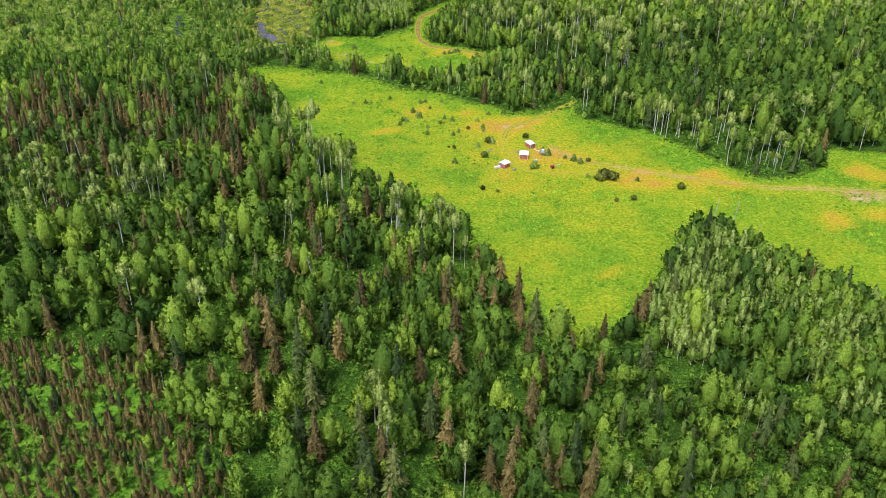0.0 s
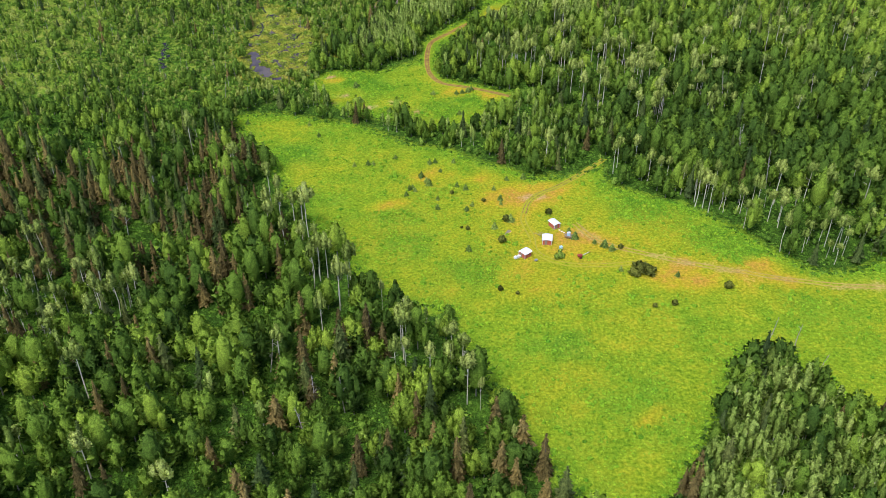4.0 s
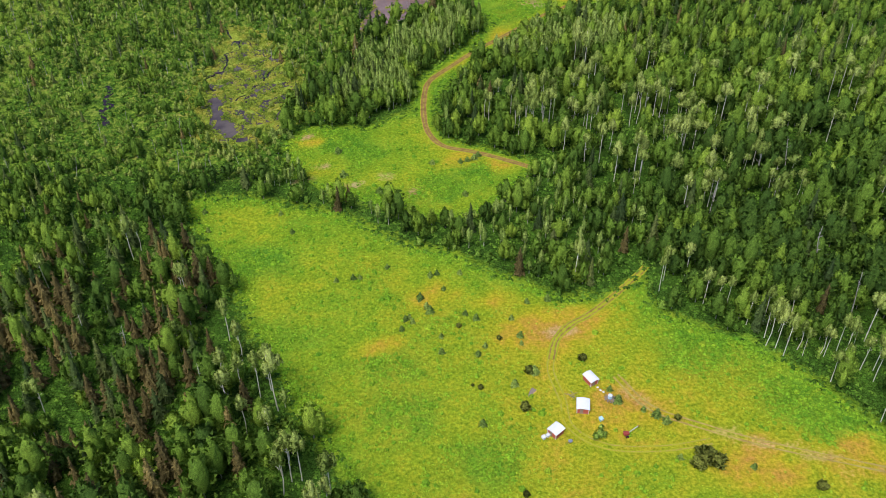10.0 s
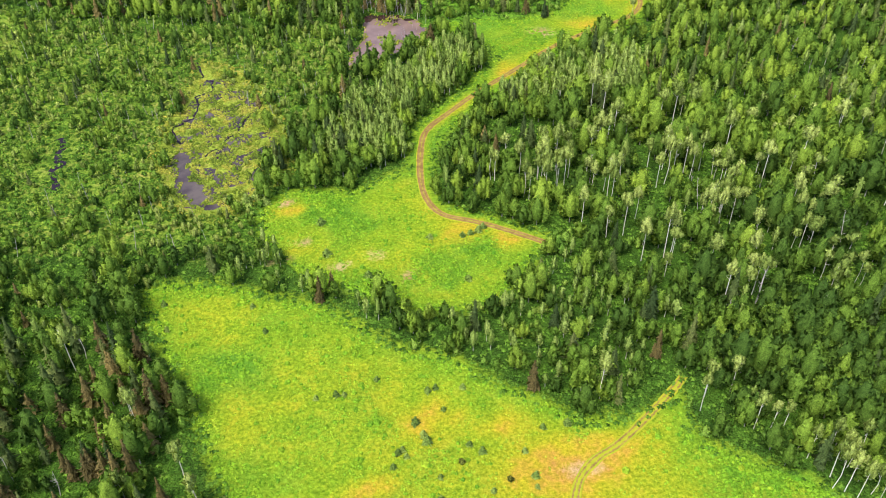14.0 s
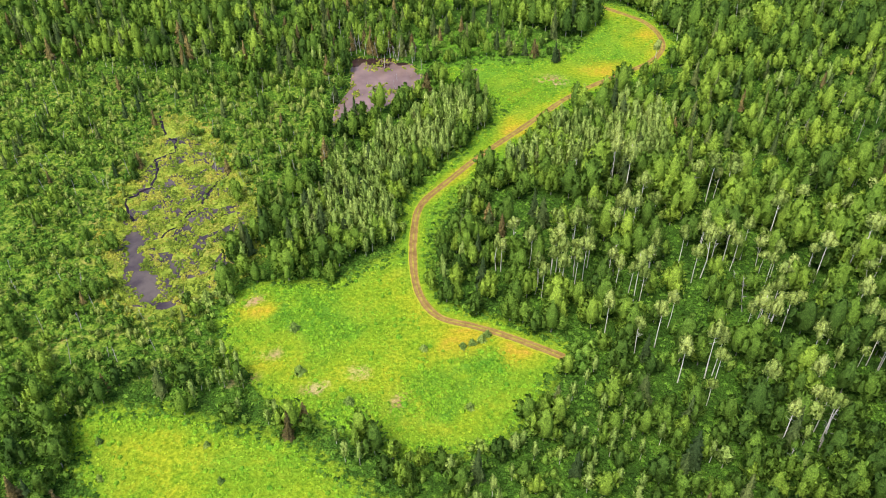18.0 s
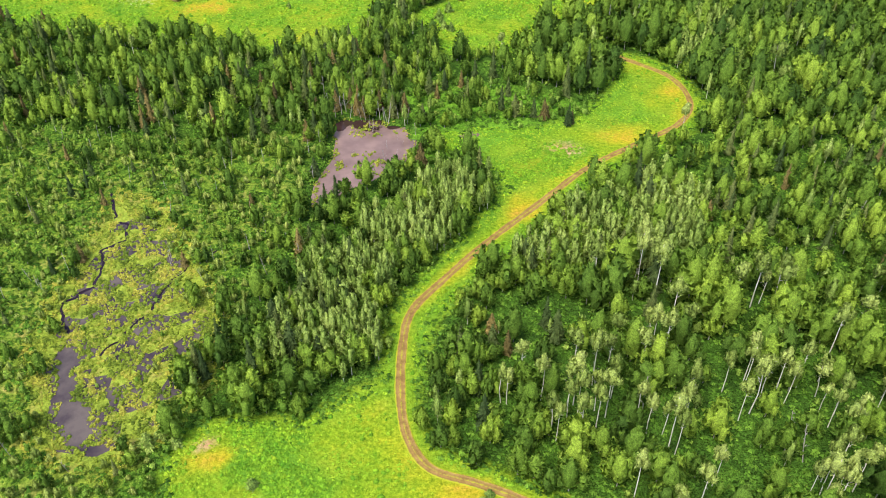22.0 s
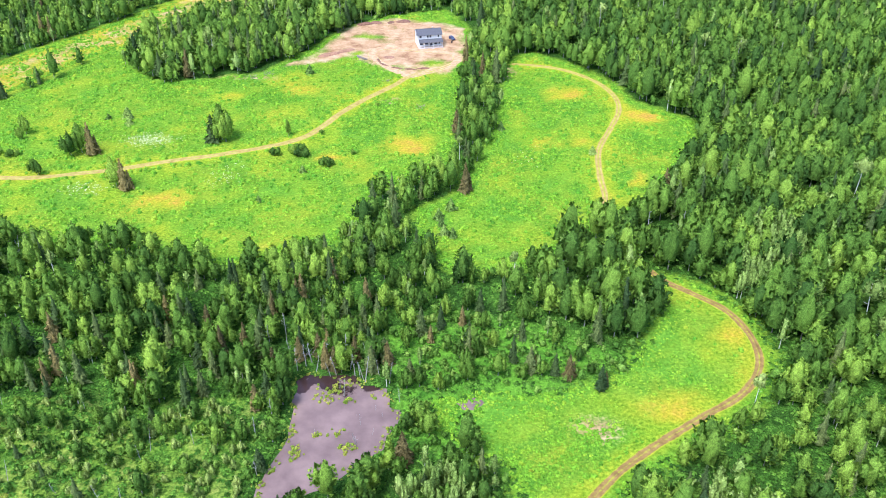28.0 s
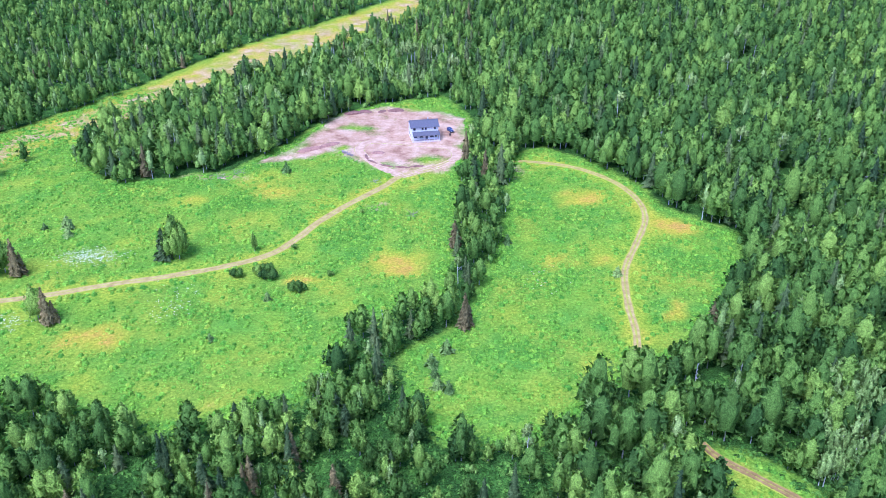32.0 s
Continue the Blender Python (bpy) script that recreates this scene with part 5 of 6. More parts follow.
for x, y, h in ((-133.7, 721, 2.4), (-125.7, 721.8, 4.4), (-123.3, 715.7, 3.2), (-56.6, 773.4, 4.0), (30.2, 713.7, 3.2), (64.8, 692, 3.2), (7.6, 632.1, 3.4), (5.8, 642.1, 3.6), (9.9, 649.1, 3.6), (6.7, 637.1, 3.0), (10.5, 631, 3.0), (-58, 653.4, 2.2), (-45.6, 675.2, 2.6)):
    single("juniper", "young_spruce", x, y, h, "bluish young spruce in tall green grass", "young spruce", "young spruces in the house meadow")
for x, y, h in ((-59.3, 689.5, 2.6), (-57.3, 689.4, 2.8), (-51.3, 690.3, 3.4), (-48.3, 691.2, 3.6), (-46.3, 688.2, 3.6), (-49.3, 688.3, 3.0), (-38.5, 681, 3.4), (-36.5, 681, 3.0), (-166.3, 688.6, 3), (-162.6, 675.5, 2.6), (-160.4, 686.5, 2.8), (-158.4, 687.4, 2.6), (-28.3, 690.8, 1.8), (-22.4, 735.7, 1.6), (-42.9, 709.1, 1.8)):
    single("birch", "willow_bush", x, y, h * 1.3, "dense green willow bush beside the drive", "bush", "willow bushes by the drive", 1.7)
for x, y, h in ((-28.8, 565.8, 7), (-25.8, 563.7, 5.5), (-21.8, 562.2, 6), (-20.3, 562.6, 7.5), (-18.9, 557.6, 4.5), (-13.8, 561.5, 5.5), (-12.8, 560.5, 6.5), (-33.7, 568.9, 7), (-16.8, 564.6, 6.5), (-8.8, 562.4, 5), (-13.5, 547.4, 1.6), (-8.9, 549.4, 2.2), (-7, 547.3, 2.0), (-30.8, 563.8, 8), (-27.2, 566.8, 9), (-24.2, 566.7, 8.5), (-18.2, 566.6, 9), (-15.3, 562.5, 7), (-11.3, 565.5, 8), (-5.9, 559.3, 6), (-34.9, 556.9, 7), (-34.4, 545.8, 6), (-2.9, 552.3, 5), (-36.9, 538.7, 6), (-34.8, 527.5, 5), (-17.5, 554.3, 5.5), (-12.5, 537.8, 5), (-12.1, 544.2, 3.5), (-12.4, 559.7, 8), (-9.1, 540.8, 2.5), (-23.5, 541.2, 2.2)):
    single("snag", "dead_tree", x, y, h, "bleached bare dead trunk standing in pond mud", "dead tree", "dead trunks at the pond", 1.25)
for x, y in ((-20.8, 564.1), (-23.3, 565.7), (-30.7, 567.9), (-10.8, 564.4), (-25.7, 569.8), (-15.7, 568.6), (-6.8, 566.4), (-36.8, 563), (-38.9, 548.9)):
    single("dead_spruce", "dying_spruce", x, y, 8.5, "orange brown dead spruce behind the pond", "spruce", "dead spruces at the pond", 1.2)
for x, y, h in ((114, 345, 15), (112, 347, 14), (88, 372, 15)):
    single("snag", "dead_tree", x, y, h, "tall pale dead tree with bare twigs", "dead tree")
for x, y, h in ((89, 237, 13), (95, 233, 14), (99, 226, 11)):
    single("snag", "dead_tree", x, y, h, "thin bleached dead tree at the meadow's edge", "dead tree", "dead trees at the meadow", 0.8)
for x, y, h in ((-3, 242, 13), (4, 228, 13), (-16, 256, 12), (11, 216, 12), (18, 200, 12)):
    single("aspen", "aspen", x, y, h, "thin tall pale aspen at the meadow's edge", "aspen", "edge aspens", 0.5)


# ---- things people left ----
def root_at(name, x, y, turn, label, category, group="", lift=0.0):
    r = new(name)
    r.location, r.rotation_euler = (x, y, float(ground_z(x, y)) + lift), (0, 0, radians(turn))
    return tagged(r, label, category, group)


def child(name, me_bm, mat, parent, at=(0, 0, 0), turn=(0, 0, 0), label=""):
    p = part(name, me_bm, mat, parent, label)
    p.location, p.rotation_euler = at, turn
    return p


def tube(r, length, sides=10, r2=None):
    bm = bmesh.new()
    bmesh.ops.create_cone(bm, cap_ends=True, segments=sides, radius1=r, radius2=r if r2 is None else r2, depth=length)
    bmesh.ops.translate(bm, vec=(0, 0, length / 2), verts=bm.verts)
    return bm


def grid_roof(width, length, rise, thick, seg=8):
    """A shallow arched sheet roof along y, with real thickness."""
    bm = bmesh.new()
    rows = []
    for z in (0.0, -thick):
        for y in (-length / 2, length / 2):
            rows.append([bm.verts.new((width * (k / seg - 0.5), y, z + rise * math.sin(math.pi * k / seg))) for k in range(seg + 1)])
    a, b, c, d = rows
    for k in range(seg):
        bm.faces.new((a[k], a[k + 1], b[k + 1], b[k]))
        bm.faces.new((c[k + 1], c[k], d[k], d[k + 1]))
        bm.faces.new((a[k + 1], a[k], c[k], c[k + 1]))
        bm.faces.new((b[k], b[k + 1], d[k + 1], d[k]))
    for k in (0, seg):
        bm.faces.new((a[k], b[k], d[k], c[k]))
    bmesh.ops.recalc_face_normals(bm, faces=bm.faces)
    return bm


def gable(width, height, rise, thick, seg=8):
    """An end wall under an arched roof, standing at y = 0."""
    bm = bmesh.new()
    rim = [(-width / 2, 0), (width / 2, 0)] + [(width * (0.5 - k / seg), height + rise * math.sin(math.pi * k / seg)) for k in range(seg + 1)]
    f = [bm.verts.new((x, -thick / 2, z)) for x, z in rim]
    g = [bm.verts.new((x, thick / 2, z)) for x, z in rim]
    bm.faces.new(f)
    bm.faces.new(g[::-1])
    for i in range(len(rim)):
        j = (i + 1) % len(rim)
        bm.faces.new((f[j], f[i], g[i], g[j]))
    return bm


RED = plain("red_boards", (0.5, 0.12, 0.07), 0.7, scale=6)
WHITE_ROOF = plain("white_sheet_roof", (0.86, 0.85, 0.84), 0.35, grain=0.05)
GLASS = plain("dark_glass", (0.03, 0.035, 0.045), 0.08)
WOOD = plain("weathered_wood", (0.3, 0.23, 0.17), 0.85, scale=5)
PALE = plain("pale_paint", (0.78, 0.78, 0.74), 0.6)
TEAL = plain("teal_paint", (0.25, 0.55, 0.55), 0.5)
RUST = plain("rusty_red_iron", (0.36, 0.06, 0.04), 0.6)
RUBBER = plain("black_rubber", (0.025, 0.025, 0.028), 0.8)
STEEL = plain("grey_steel", (0.45, 0.45, 0.46), 0.4, 0.6)


def cabin(x, y, turn, width, length, high, label):
    r = root_at("cabin", x, y, turn, label, "cabin", "red cabins with white roofs")
    for side in (-1, 1):
        child("wall", boxed(-0.05, -length / 2, 0, 0.05, length / 2, high, 0.01), RED, r, (side * (width / 2 - 0.05), 0, 0))
        child("end_wall", gable(width - 0.22, high, 0.22, 0.1), RED, r, (0, side * (length / 2 - 0.06), 0))
        child("corner_post", boxed(-0.07, -0.07, 0, 0.07, 0.07, high, 0.01), PALE, r, (side * (width / 2 + 0.01), -length / 2 - 0.01, 0))
    child("roof", grid_roof(width + 0.5, length + 0.6, 0.28, 0.06), WHITE_ROOF, r, (0, 0, high + 0.06))
    child("ridge_cap", boxed(-0.12, -length / 2 - 0.3, 0, 0.12, length / 2 + 0.3, 0.03, 0.01), WHITE_ROOF, r, (0, 0, high + 0.345))
    child("floor_beam", boxed(-width / 2 - 0.05, -length / 2 - 0.05, -0.15, width / 2 + 0.05, length / 2 + 0.05, 0.02), WOOD, r)
    d = child("door", boxed(-0.4, -0.03, 0.05, 0.4, 0.03, 1.65, 0.01), WOOD, r, (-0.3, -length / 2 - 0.03, 0), label="weathered plank door")
    child("handle", boxed(0.28, -0.07, 0.95, 0.33, -0.03, 1.1, 0.01), STEEL, d)
    w = child("window", boxed(-0.3, -0.03, 0.9, 0.3, 0.03, 1.4, 0.01), PALE, r, (width / 2 + 0.02, 0.2, 0), (0, 0, radians(90)))
    child("pane", boxed(-0.25, -0.045, 0.95, 0.25, -0.032, 1.35), GLASS, w)
    return r


cabin(39.0, 301.2, 30, 2.3, 3.2, 1.7, "small red shed cabin with a white arched roof")
cabin(35.7, 292.0, -8, 2.9, 3.3, 1.7, "red plank cabin with a wide white roof")
cabin(27.9, 284.2, -48, 2.6, 2.9, 1.7, "red cabin with a white roof beside white boxes")

for x, y, w in ((24.8, 282.6, 0.9), (25.9, 283.2, 0.8)):
    r = root_at("storage_box", x, y, 35, "white storage box in the grass", "box", "white boxes by the cabin")
    child("body", boxed(-w / 2, -w / 2, 0, w / 2, w / 2, 0.7, 0.03), PALE, r)
    child("lid", boxed(-w / 2 - 0.04, -w / 2 - 0.04, 0.7, w / 2 + 0.04, w / 2 + 0.04, 0.78, 0.02), WHITE_ROOF, r)
for x, y in ((40.6, 299.0), (41.2, 298.0), (41.9, 297.4)):
    r = root_at("stepping_block", x, y, 20, "pale square stepping block in grass", "block", "pale stepping blocks")
    child("block", boxed(-0.25, -0.25, -0.05, 0.25, 0.25, 0.18, 0.04), PALE, r)

r = root_at("wheelbarrow", 31.2, 281.5, 40, "grey steel wheelbarrow lying in the grass", "wheelbarrow")
r.scale = (0.6, 0.6, 0.6)
child("tray", tube(0.75, 0.45, 8, 0.95), STEEL, r, (0, 0, 0.3))
child("wheel", tube(0.3, 0.12, 12), RUBBER, r, (1.1, 0, 0.3), (radians(90), 0, 0))
for s in (-1, 1):
    child("handle", boxed(-1.6, s * 0.35 - 0.03, 0.35, 1.0, s * 0.35 + 0.03, 0.42, 0.01), WOOD, r)
    child("leg", boxed(-0.6, s * 0.4 - 0.03, 0, -0.5, s * 0.4 + 0.03, 0.4), STEEL, r)

r = root_at("pump_box", 39.8, 288.2, 25, "small teal painted box with a pale lid", "box")
child("body", boxed(-0.45, -0.45, 0, 0.45, 0.45, 0.8, 0.03), TEAL, r)
child("roof", boxed(-0.52, -0.52, 0.8, 0.52, 0.52, 0.88, 0.03), plain("pale_blue_lid", (0.5, 0.72, 0.8), 0.5), r)
child("door", boxed(-0.25, -0.48, 0.1, 0.25, -0.45, 0.7, 0.01), PALE, r)

r = root_at("water_stand", 43.0, 294.6, 0, "round weathered platform with a pale blue barrel", "water stand")
for k in range(10):
    a = k * 0.628
    child("plank", boxed(-0.2, 0, 0.85, 0.2, 1.5, 0.93, 0.01), WOOD, r, turn=(0, 0, a))
for k in range(6):
    a = k * 1.047
    child("leg", tube(0.09, 0.9, 7), WOOD, r, (1.15 * math.cos(a), 1.15 * math.sin(a), -0.05))
b = child("barrel", tube(0.55, 1.0, 14), plain("pale_blue_plastic", (0.45, 0.66, 0.78), 0.4), r, (0, 0, 0.93))
child("lid", tube(0.58, 0.06, 14), PALE, b, (0, 0, 1.0))

r = root_at("farm_implement", 45.2, 283.2, 15, "rusty red farm implement with a long drawbar", "farm implement")
child("hopper", boxed(-0.7, -0.5, 0.45, 0.7, 0.5, 1.2, 0.08), RUST, r)
child("axle", tube(0.06, 1.7, 8), STEEL, r, (0, -0.85, 0.42), (radians(-90), 0, 0))
for s in (-1, 1):
    w = child("wheel", tube(0.42, 0.16, 14), RUBBER, r, (0, s * 0.82 + 0.08, 0.42), (radians(90), 0, 0))
    child("rim", tube(0.2, 0.2, 10), RUST, w, (0, 0, -0.02))
child("drawbar", boxed(0.6, -0.06, 0.42, 4.4, 0.06, 0.54, 0.02), PALE, r, turn=(0, 0, radians(22)))
child("coupling", boxed(4.3, -0.15, 0.36, 4.6, 0.15, 0.56, 0.03), RUST, r, turn=(0, 0, radians(22)))
child("jack_leg", boxed(4.0, -0.05, 0, 4.1, 0.05, 0.42), STEEL, r, turn=(0, 0, radians(22)))

r = root_at("plank_pile", 23.2, 297.4, 55, "pile of old planks with one yellow end", "plank pile")
for k in range(7):
    child("plank", boxed(-1.5, -0.11, 0, 1.5, 0.11, 0.06, 0.01), WOOD if k else plain("yellow_paint", (0.75, 0.5, 0.05)), r, (0.15 * (k % 3), -0.5 + 0.17 * k, 0.06 * (k % 2)), (0, 0, radians(4 * k - 12)))


def brush(name, x, y, size, n, label, seed):
    rng = np.random.default_rng(seed)
    r = root_at(name, x, y, 0, label, "brush pile")
    for _ in range(n):
        ln = rng.uniform(0.5, 1.4) * size
        child("branch", tube(0.05 * size ** 0.5, ln, 5, 0.02), WOOD, r, (rng.normal(0, 0.4) * size, rng.normal(0, 0.4) * size, rng.uniform(0.0, 0.3)),
              (radians(rng.uniform(60, 88)), 0, rng.uniform(0, 6.28)))


brush("brush_pile", 33.6, 296.2, 1.2, 14, "grey heap of cut branches near the cabins", 3)
brush("brush_pile", -2.9, 735.3, 2.2, 18, "brown heap of dead branches in green herbs", 4)
brush("brush_pile", -82.7, 767.9, 2.4, 20, "felled grey branches at the wood's edge", 5)
brush("brush_pile", -75.6, 771.8, 2.4, 20, "tangle of felled trunks at the wood's edge", 6)
brush("brush_pile", -34.2, 794, 1.2, 12, "dark heap of scrap wood on bare soil", 7)



def earth_heap(x, y, long, wide, high, turn, label, seed, mat):
    """A low uneven heap of dug earth."""
    rng = np.random.default_rng(seed)
    sides, rings = 14, 4
    v, f = [], []
    for k in range(rings):
        u = k / rings
        for a in range(sides):
            th = a * 6.283 / sides
            r = (1 - u) ** 0.7 * rng.uniform(0.82, 1.14)
            v.append((r * long * math.cos(th), r * wide * math.sin(th), high * math.sin(u * 1.5708) * rng.uniform(0.8, 1.15) - 0.12 * (k == 0)))
    v.append((0, 0, high))
    for a in range(sides):
        b = (a + 1) % sides
        for k in range(rings - 1):
            p, q = k * sides + a, k * sides + b
            f += [(p, q, q + sides), (p, q + sides, p + sides)]
        f.append(((rings - 1) * sides + a, (rings - 1) * sides + b, rings * sides))
    ob = new("earth_heap", mesh_of("earth_heap", v, f, [mat], smooth=True))
    ob.location, ob.rotation_euler = (x, y, float(ground_z(x, y))), (0, 0, radians(turn))
    tagged(ob, label, "earth heap", "earth heaps in the yard")


DARK_EARTH = plain("dark_dug_earth", (0.23, 0.115, 0.065), 0.95, grain=0.4, scale=1.1)
RED_EARTH = plain("red_brown_earth", (0.36, 0.185, 0.1), 0.95, grain=0.35, scale=0.9)
for i, (x, y, long, wide, high, turn) in enumerate(((-36.4, 843.6, 5, 2.2, 1.1, 20), (-31, 846, 3.5, 2, 0.9, -15), (-16.2, 847.4, 4.5, 2, 1.0, 10), (-23, 846, 2.6, 1.6, 0.7, 40))):
    earth_heap(x, y, long, wide, high, turn, "low dark brown heap of dug earth", 30 + i, DARK_EARTH)
for i, (x, y, long, wide, high, turn) in enumerate(((-50.2, 797.8, 7, 2.4, 0.8, 30), (-43, 803, 5, 2, 0.7, 35), (-21.1, 794.7, 3.2, 1.8, 0.6, 0))):
    earth_heap(x, y, long, wide, high, turn, "flat red brown spread of bare earth", 40 + i, RED_EARTH)
for i, (x, y, turn) in enumerate(((-25.4, 790, -75), (-22.4, 784.5, -45), (-16.5, 780.6, -20), (-9.8, 779.2, -8), (-3.4, 780, 8))):
    earth_heap(x, y, 3.6, 0.8, 0.5, turn, "low bank of dark earth beside the drive", 50 + i, DARK_EARTH)


def log_pile(x, y, turn, count, label, seed):
    rng = np.random.default_rng(seed)
    r = root_at("log_pile", x, y, turn, label, "log pile")
    for k in range(count):
        child("log", tube(rng.uniform(0.16, 0.26), rng.uniform(2.2, 3.4), 8, 0.14), WOOD, r, (rng.uniform(-0.4, 0.4), 0.42 * (k % 4) - 0.6, 0.2 + 0.32 * (k // 4)), (0, radians(90 + rng.uniform(-4, 4)), radians(rng.uniform(-8, 8))))


log_pile(-36.5, 795.5, -40, 7, "short dark logs stacked on bare soil", 61)
log_pile(-33.6, 792.8, -40, 6, "small stack of brown logs beside the yard", 62)
brush("brush_pile", -19.7, 764.4, 1.6, 16, "pale heap of cut branches beside the drive", 63)

# ---- the house ----
SIDING = plain("white_siding", (0.82, 0.8, 0.75), 0.6, scale=4)
ROOFING = plain("slate_blue_roofing", (0.125, 0.115, 0.11), 0.55, grain=0.12)
DECK = plain("tan_deck_boards", (0.62, 0.5, 0.4), 0.8)


def slab_roof(x0, x1, y0, z0, y1, z1, thick):
    bm = bmesh.new()
    v = [bm.verts.new(p) for p in ((x0, y0, z0), (x1, y0, z0), (x1, y1, z1), (x0, y1, z1), (x0, y0, z0 - thick), (x1, y0, z0 - thick), (x1, y1, z1 - thick), (x0, y1, z1 - thick))]
    for f in ((0, 1, 2, 3), (7, 6, 5, 4), (4, 5, 1, 0), (5, 6, 2, 1), (6, 7, 3, 2), (7, 4, 0, 3)):
        bm.faces.new([v[i] for i in f])
    return bm


def pentagon(half, low, high, peak, thick):
    bm = bmesh.new()
    rim = [(-half, low), (half, low), (half, high), (0, peak), (-half, high)]
    f = [bm.verts.new((-thick / 2, y, z)) for y, z in rim]
    g = [bm.verts.new((thick / 2, y, z)) for y, z in rim]
    bm.faces.new(f)
    bm.faces.new(g[::-1])
    for i in range(5):
        j = (i + 1) % 5
        bm.faces.new((f[j], f[i], g[i], g[j]))
    bmesh.ops.recalc_face_normals(bm, faces=bm.faces)
    return bm


def build_house():
    h = root_at("house", -2, 813.9, 12, "white two-storey house with slate blue roofs and a porch", "house")
    h.scale = (1.14, 1.14, 1.2)
    wx, wy, top, peak = 5.3, 3.3, 5.2, 6.7
    child("front_wall", boxed(-wx, -0.1, 0, wx, 0.1, top, 0.02), SIDING, h, (0, -wy + 0.1, 0))
    child("back_wall", boxed(-wx, -0.1, 0, wx, 0.1, top, 0.02), SIDING, h, (0, wy - 0.1, 0))
    for s in (-1, 1):
        child("side_wall", pentagon(wy - 0.21, 0, top, peak - 0.15, 0.2), SIDING, h, (s * (wx - 0.1), 0, 0))
        child("roof", slab_roof(-wx - 0.4, wx + 0.4, s * (wy + 0.5), top - 0.16, 0, peak, 0.14), ROOFING, h)
        child("bargeboard", boxed(-0.04, -0.04, 0, 0.04, 0.04, 0.1), SIDING, h, (s * (wx + 0.42), -wy, top - 0.1))
    for k in range(10):
        x = -wx - 0.2 + k * (2 * wx + 0.4) / 9
        child("roof_seam", slab_roof(x - 0.03, x + 0.03, -wy - 0.5, top - 0.11, 0, peak + 0.05, 0.05), ROOFING, h)
    child("ridge_cap", boxed(-wx - 0.4, -0.15, peak - 0.02, wx + 0.4, 0.15, peak + 0.08, 0.03), ROOFING, h)
    child("porch_roof", slab_roof(-wx + 0.3, wx + 0.3, -wy - 2.4, 2.45, -wy, 3.35, 0.12), ROOFING, h)
    child("deck", boxed(-wx, -wy - 2.6, 0.0, wx + 0.4, -wy - 0.02, 0.32, 0.03), DECK, h)
    for k in range(14):
        y = -wy - 2.5 + k * 0.18
        child("deck_board", boxed(-wx + 0.05, y, 0.32, wx + 0.35, y + 0.16, 0.35), DECK, h)
    for k in range(6):
        x = -wx + 0.5 + k * (2 * wx - 0.4) / 5
        child("porch_post", boxed(x - 0.08, -wy - 2.3, 0.35, x + 0.08, -wy - 2.14, 2.45, 0.01), SIDING, h)
        if k < 5:
            child("railing", boxed(x + 0.08, -wy - 2.26, 1.1, x + (2 * wx - 0.4) / 5 - 0.08, -wy - 2.2, 1.18), SIDING, h)

    def window(x, z, w, hh, y=-wy, turn=0):
        f = child("window", boxed(-w / 2, -0.05, 0, w / 2, 0.03, hh, 0.01), SIDING, h, (x, y, z), (0, 0, radians(turn)))
        child("pane", boxed(-w / 2 + 0.06, -0.065, 0.06, w / 2 - 0.06, -0.052, hh - 0.06), GLASS, f)
        child("sill", boxed(-w / 2 - 0.05, -0.12, -0.05, w / 2 + 0.05, 0.0, 0.0), SIDING, f)
    for x, w in ((-4.1, 1.1), (-0.9, 0.9), (0.3, 0.9), (3.9, 0.8)):
        window(x, 3.85, w, 0.95)
    for x, w in ((-3.8, 1.5), (-1.4, 1.6), (2.7, 1.6), (4.3, 1.0)):
        window(x, 0.9, w, 1.2)
    for y, z in ((-1.4, 0.9), (1.2, 0.9), (-0.2, 3.7)):
        window(-wx, z, 1.0, 1.2, y, -90)
    d = child("door", boxed(-0.5, -0.05, 0.35, 0.5, 0.03, 2.4, 0.01), plain("dark_door", (0.08, 0.08, 0.1)), h, (0.7, -wy - 0.02, 0))
    child("handle", boxed(0.35, -0.1, 1.3, 0.42, -0.05, 1.45), STEEL, d)
    child("step", boxed(0.2, -wy - 3.1, 0.0, 1.6, -wy - 2.6, 0.17, 0.02), DECK, h)
    child("chimney", boxed(1.8, 0.8, 5.9, 2.1, 1.1, 7.2, 0.02), STEEL, h)


build_house()


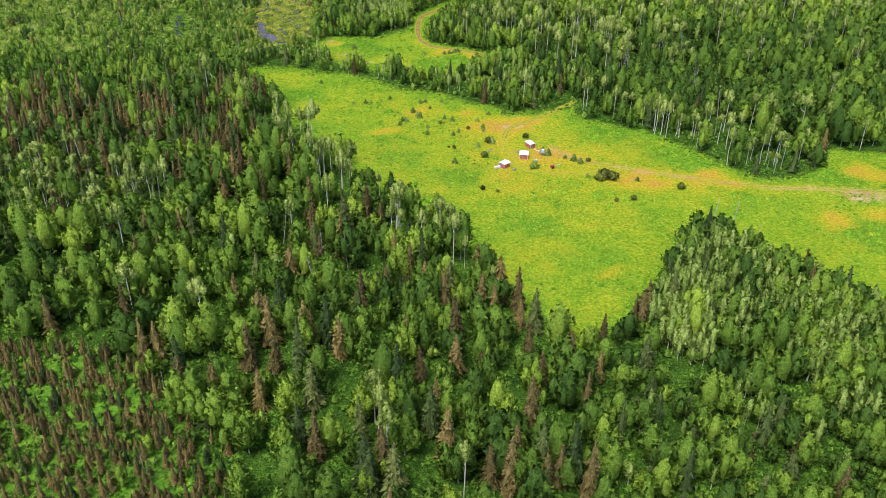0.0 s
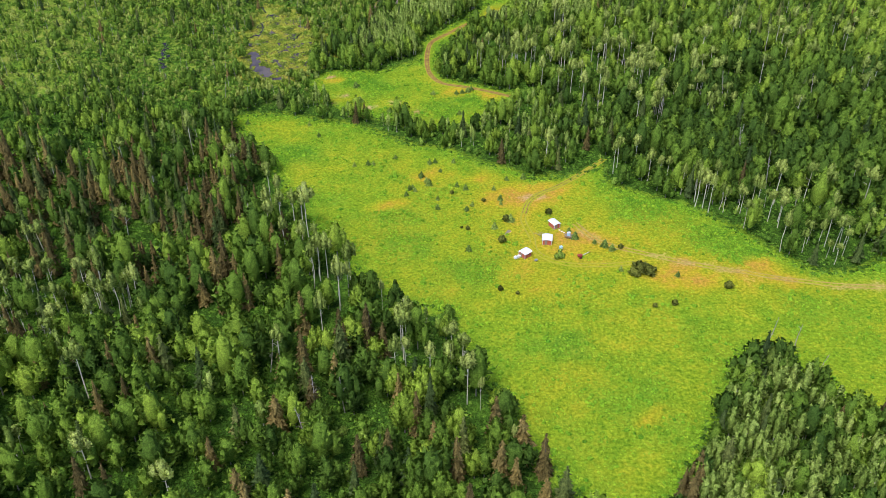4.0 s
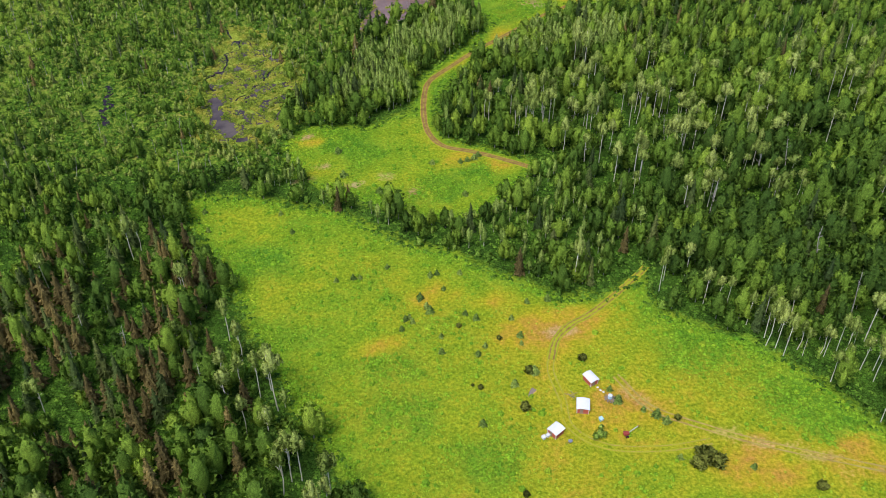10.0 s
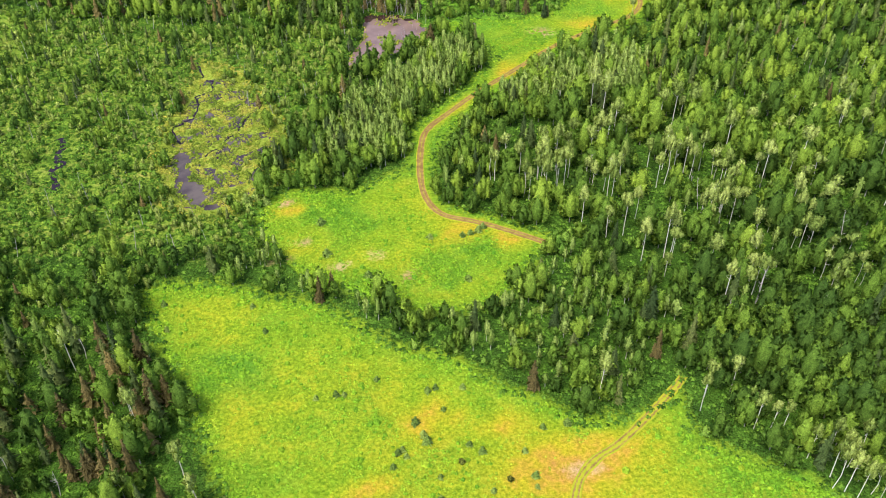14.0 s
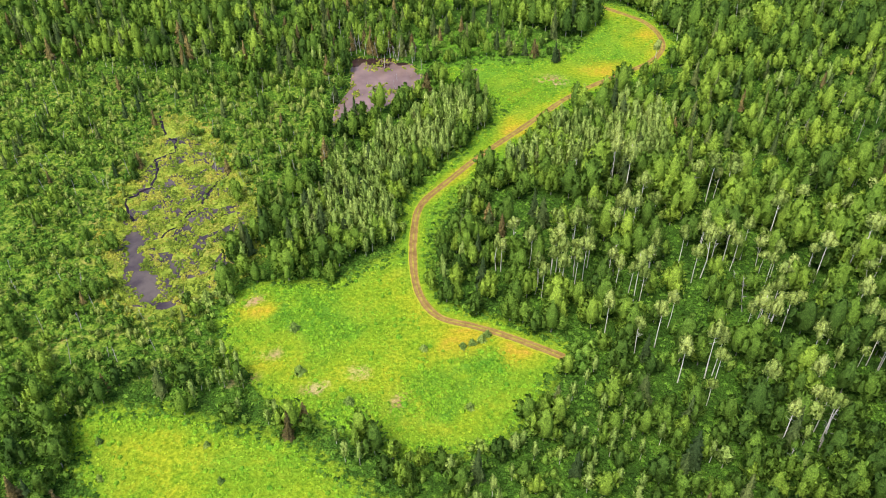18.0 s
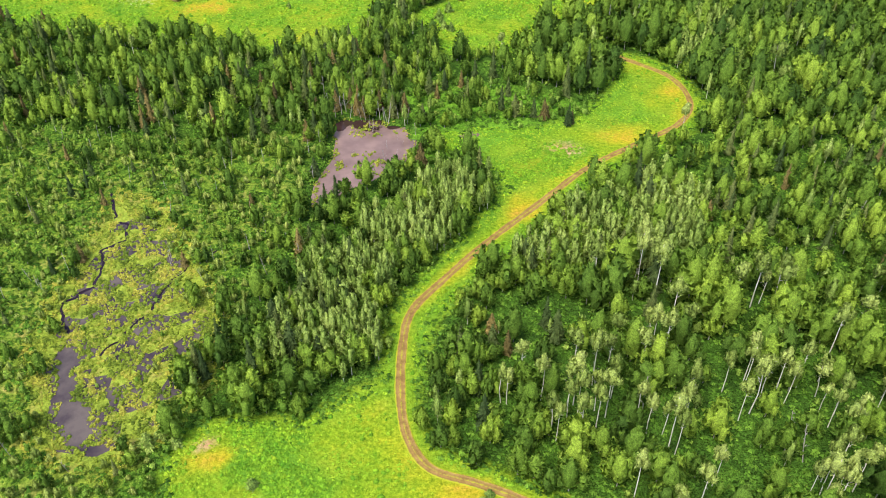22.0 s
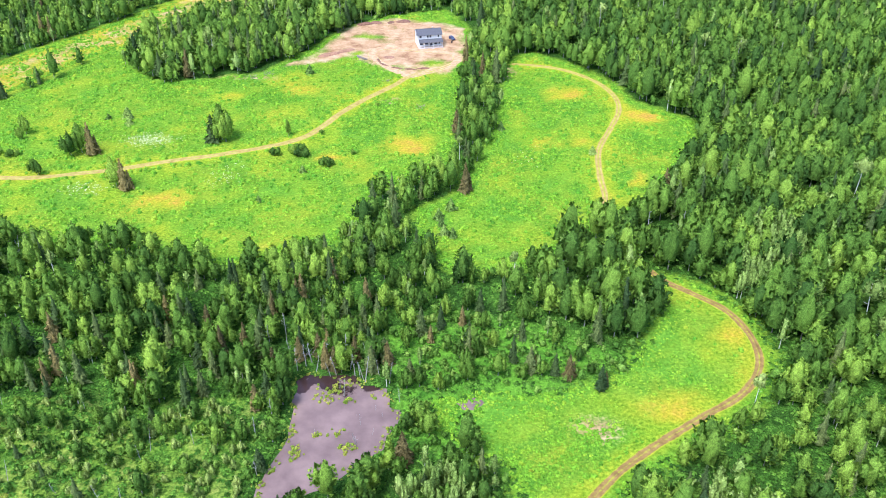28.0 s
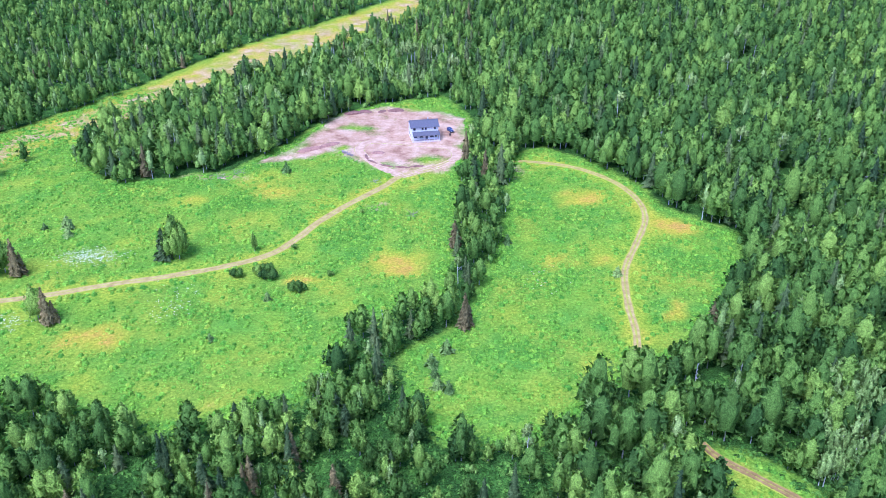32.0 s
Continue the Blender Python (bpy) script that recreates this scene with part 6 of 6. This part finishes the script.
def build_car():
    c = root_at("car", 10, 820.6, -63, "dark blue estate car parked on bare soil", "car")
    paint = plain("dark_blue_car_paint", (0.05, 0.06, 0.11), 0.25)
    bm = boxed(-2.2, -0.9, 0.35, 2.2, 0.9, 0.98, 0.12)
    child("body", bm, paint, c)
    cab = boxed(-2.0, -0.8, 0.98, 0.9, 0.8, 1.55, 0.0)
    for v in cab.verts:
        if v.co.z > 1.3:
            v.co.x = v.co.x * 0.86 - 0.1
            v.co.y *= 0.84
    bmesh.ops.bevel(cab, geom=list(cab.edges), offset=0.06, segments=2, affect="EDGES")
    child("cabin_roof", cab, paint, c)
    for s in (-1, 1):
        child("side_window", boxed(-1.7, -0.012, 1.06, 0.55, 0.012, 1.4, 0.0), GLASS, c, (0, s * 0.765, 0), (radians(14) * s, 0, 0))
        child("headlight", boxed(2.14, s * 0.65 - 0.16, 0.66, 2.22, s * 0.65 + 0.16, 0.82, 0.02), PALE, c)
        child("tail_light", boxed(-2.22, s * 0.7 - 0.12, 0.7, -2.14, s * 0.7 + 0.12, 0.9, 0.02), RUST, c)
        for x in (-1.35, 1.4):
            w = child("wheel", tube(0.34, 0.22, 16), RUBBER, c, (x, s * 0.82 + 0.11, 0.34), (radians(90), 0, 0))
            child("rim", tube(0.2, 0.24, 10), STEEL, w, (0, 0, -0.01))
    # the windscreen's sky reflection is put into its pale base colour
    child("windscreen", boxed(-0.015, -0.66, 0, 0.015, 0.66, 0.52), plain("reflected_sky_glass", (0.5, 0.55, 0.6), 0.1), c, (0.9, 0, 1.0), (0, radians(-32), 0))
    child("bumper", boxed(2.15, -0.85, 0.36, 2.28, 0.85, 0.58, 0.04), RUBBER, c)
    for s in (-1, 1):
        child("roof_rail", boxed(-1.6, s * 0.6 - 0.02, 1.56, 0.5, s * 0.6 + 0.02, 1.62), STEEL, c)


build_car()
r = root_at("trash_bin", 9.9, 815.7, 0, "small black bin beside the car", "bin")
child("body", tube(0.28, 0.9, 10, 0.34), RUBBER, r)
child("lid", tube(0.36, 0.08, 10), RUBBER, r, (0, 0, 0.9))
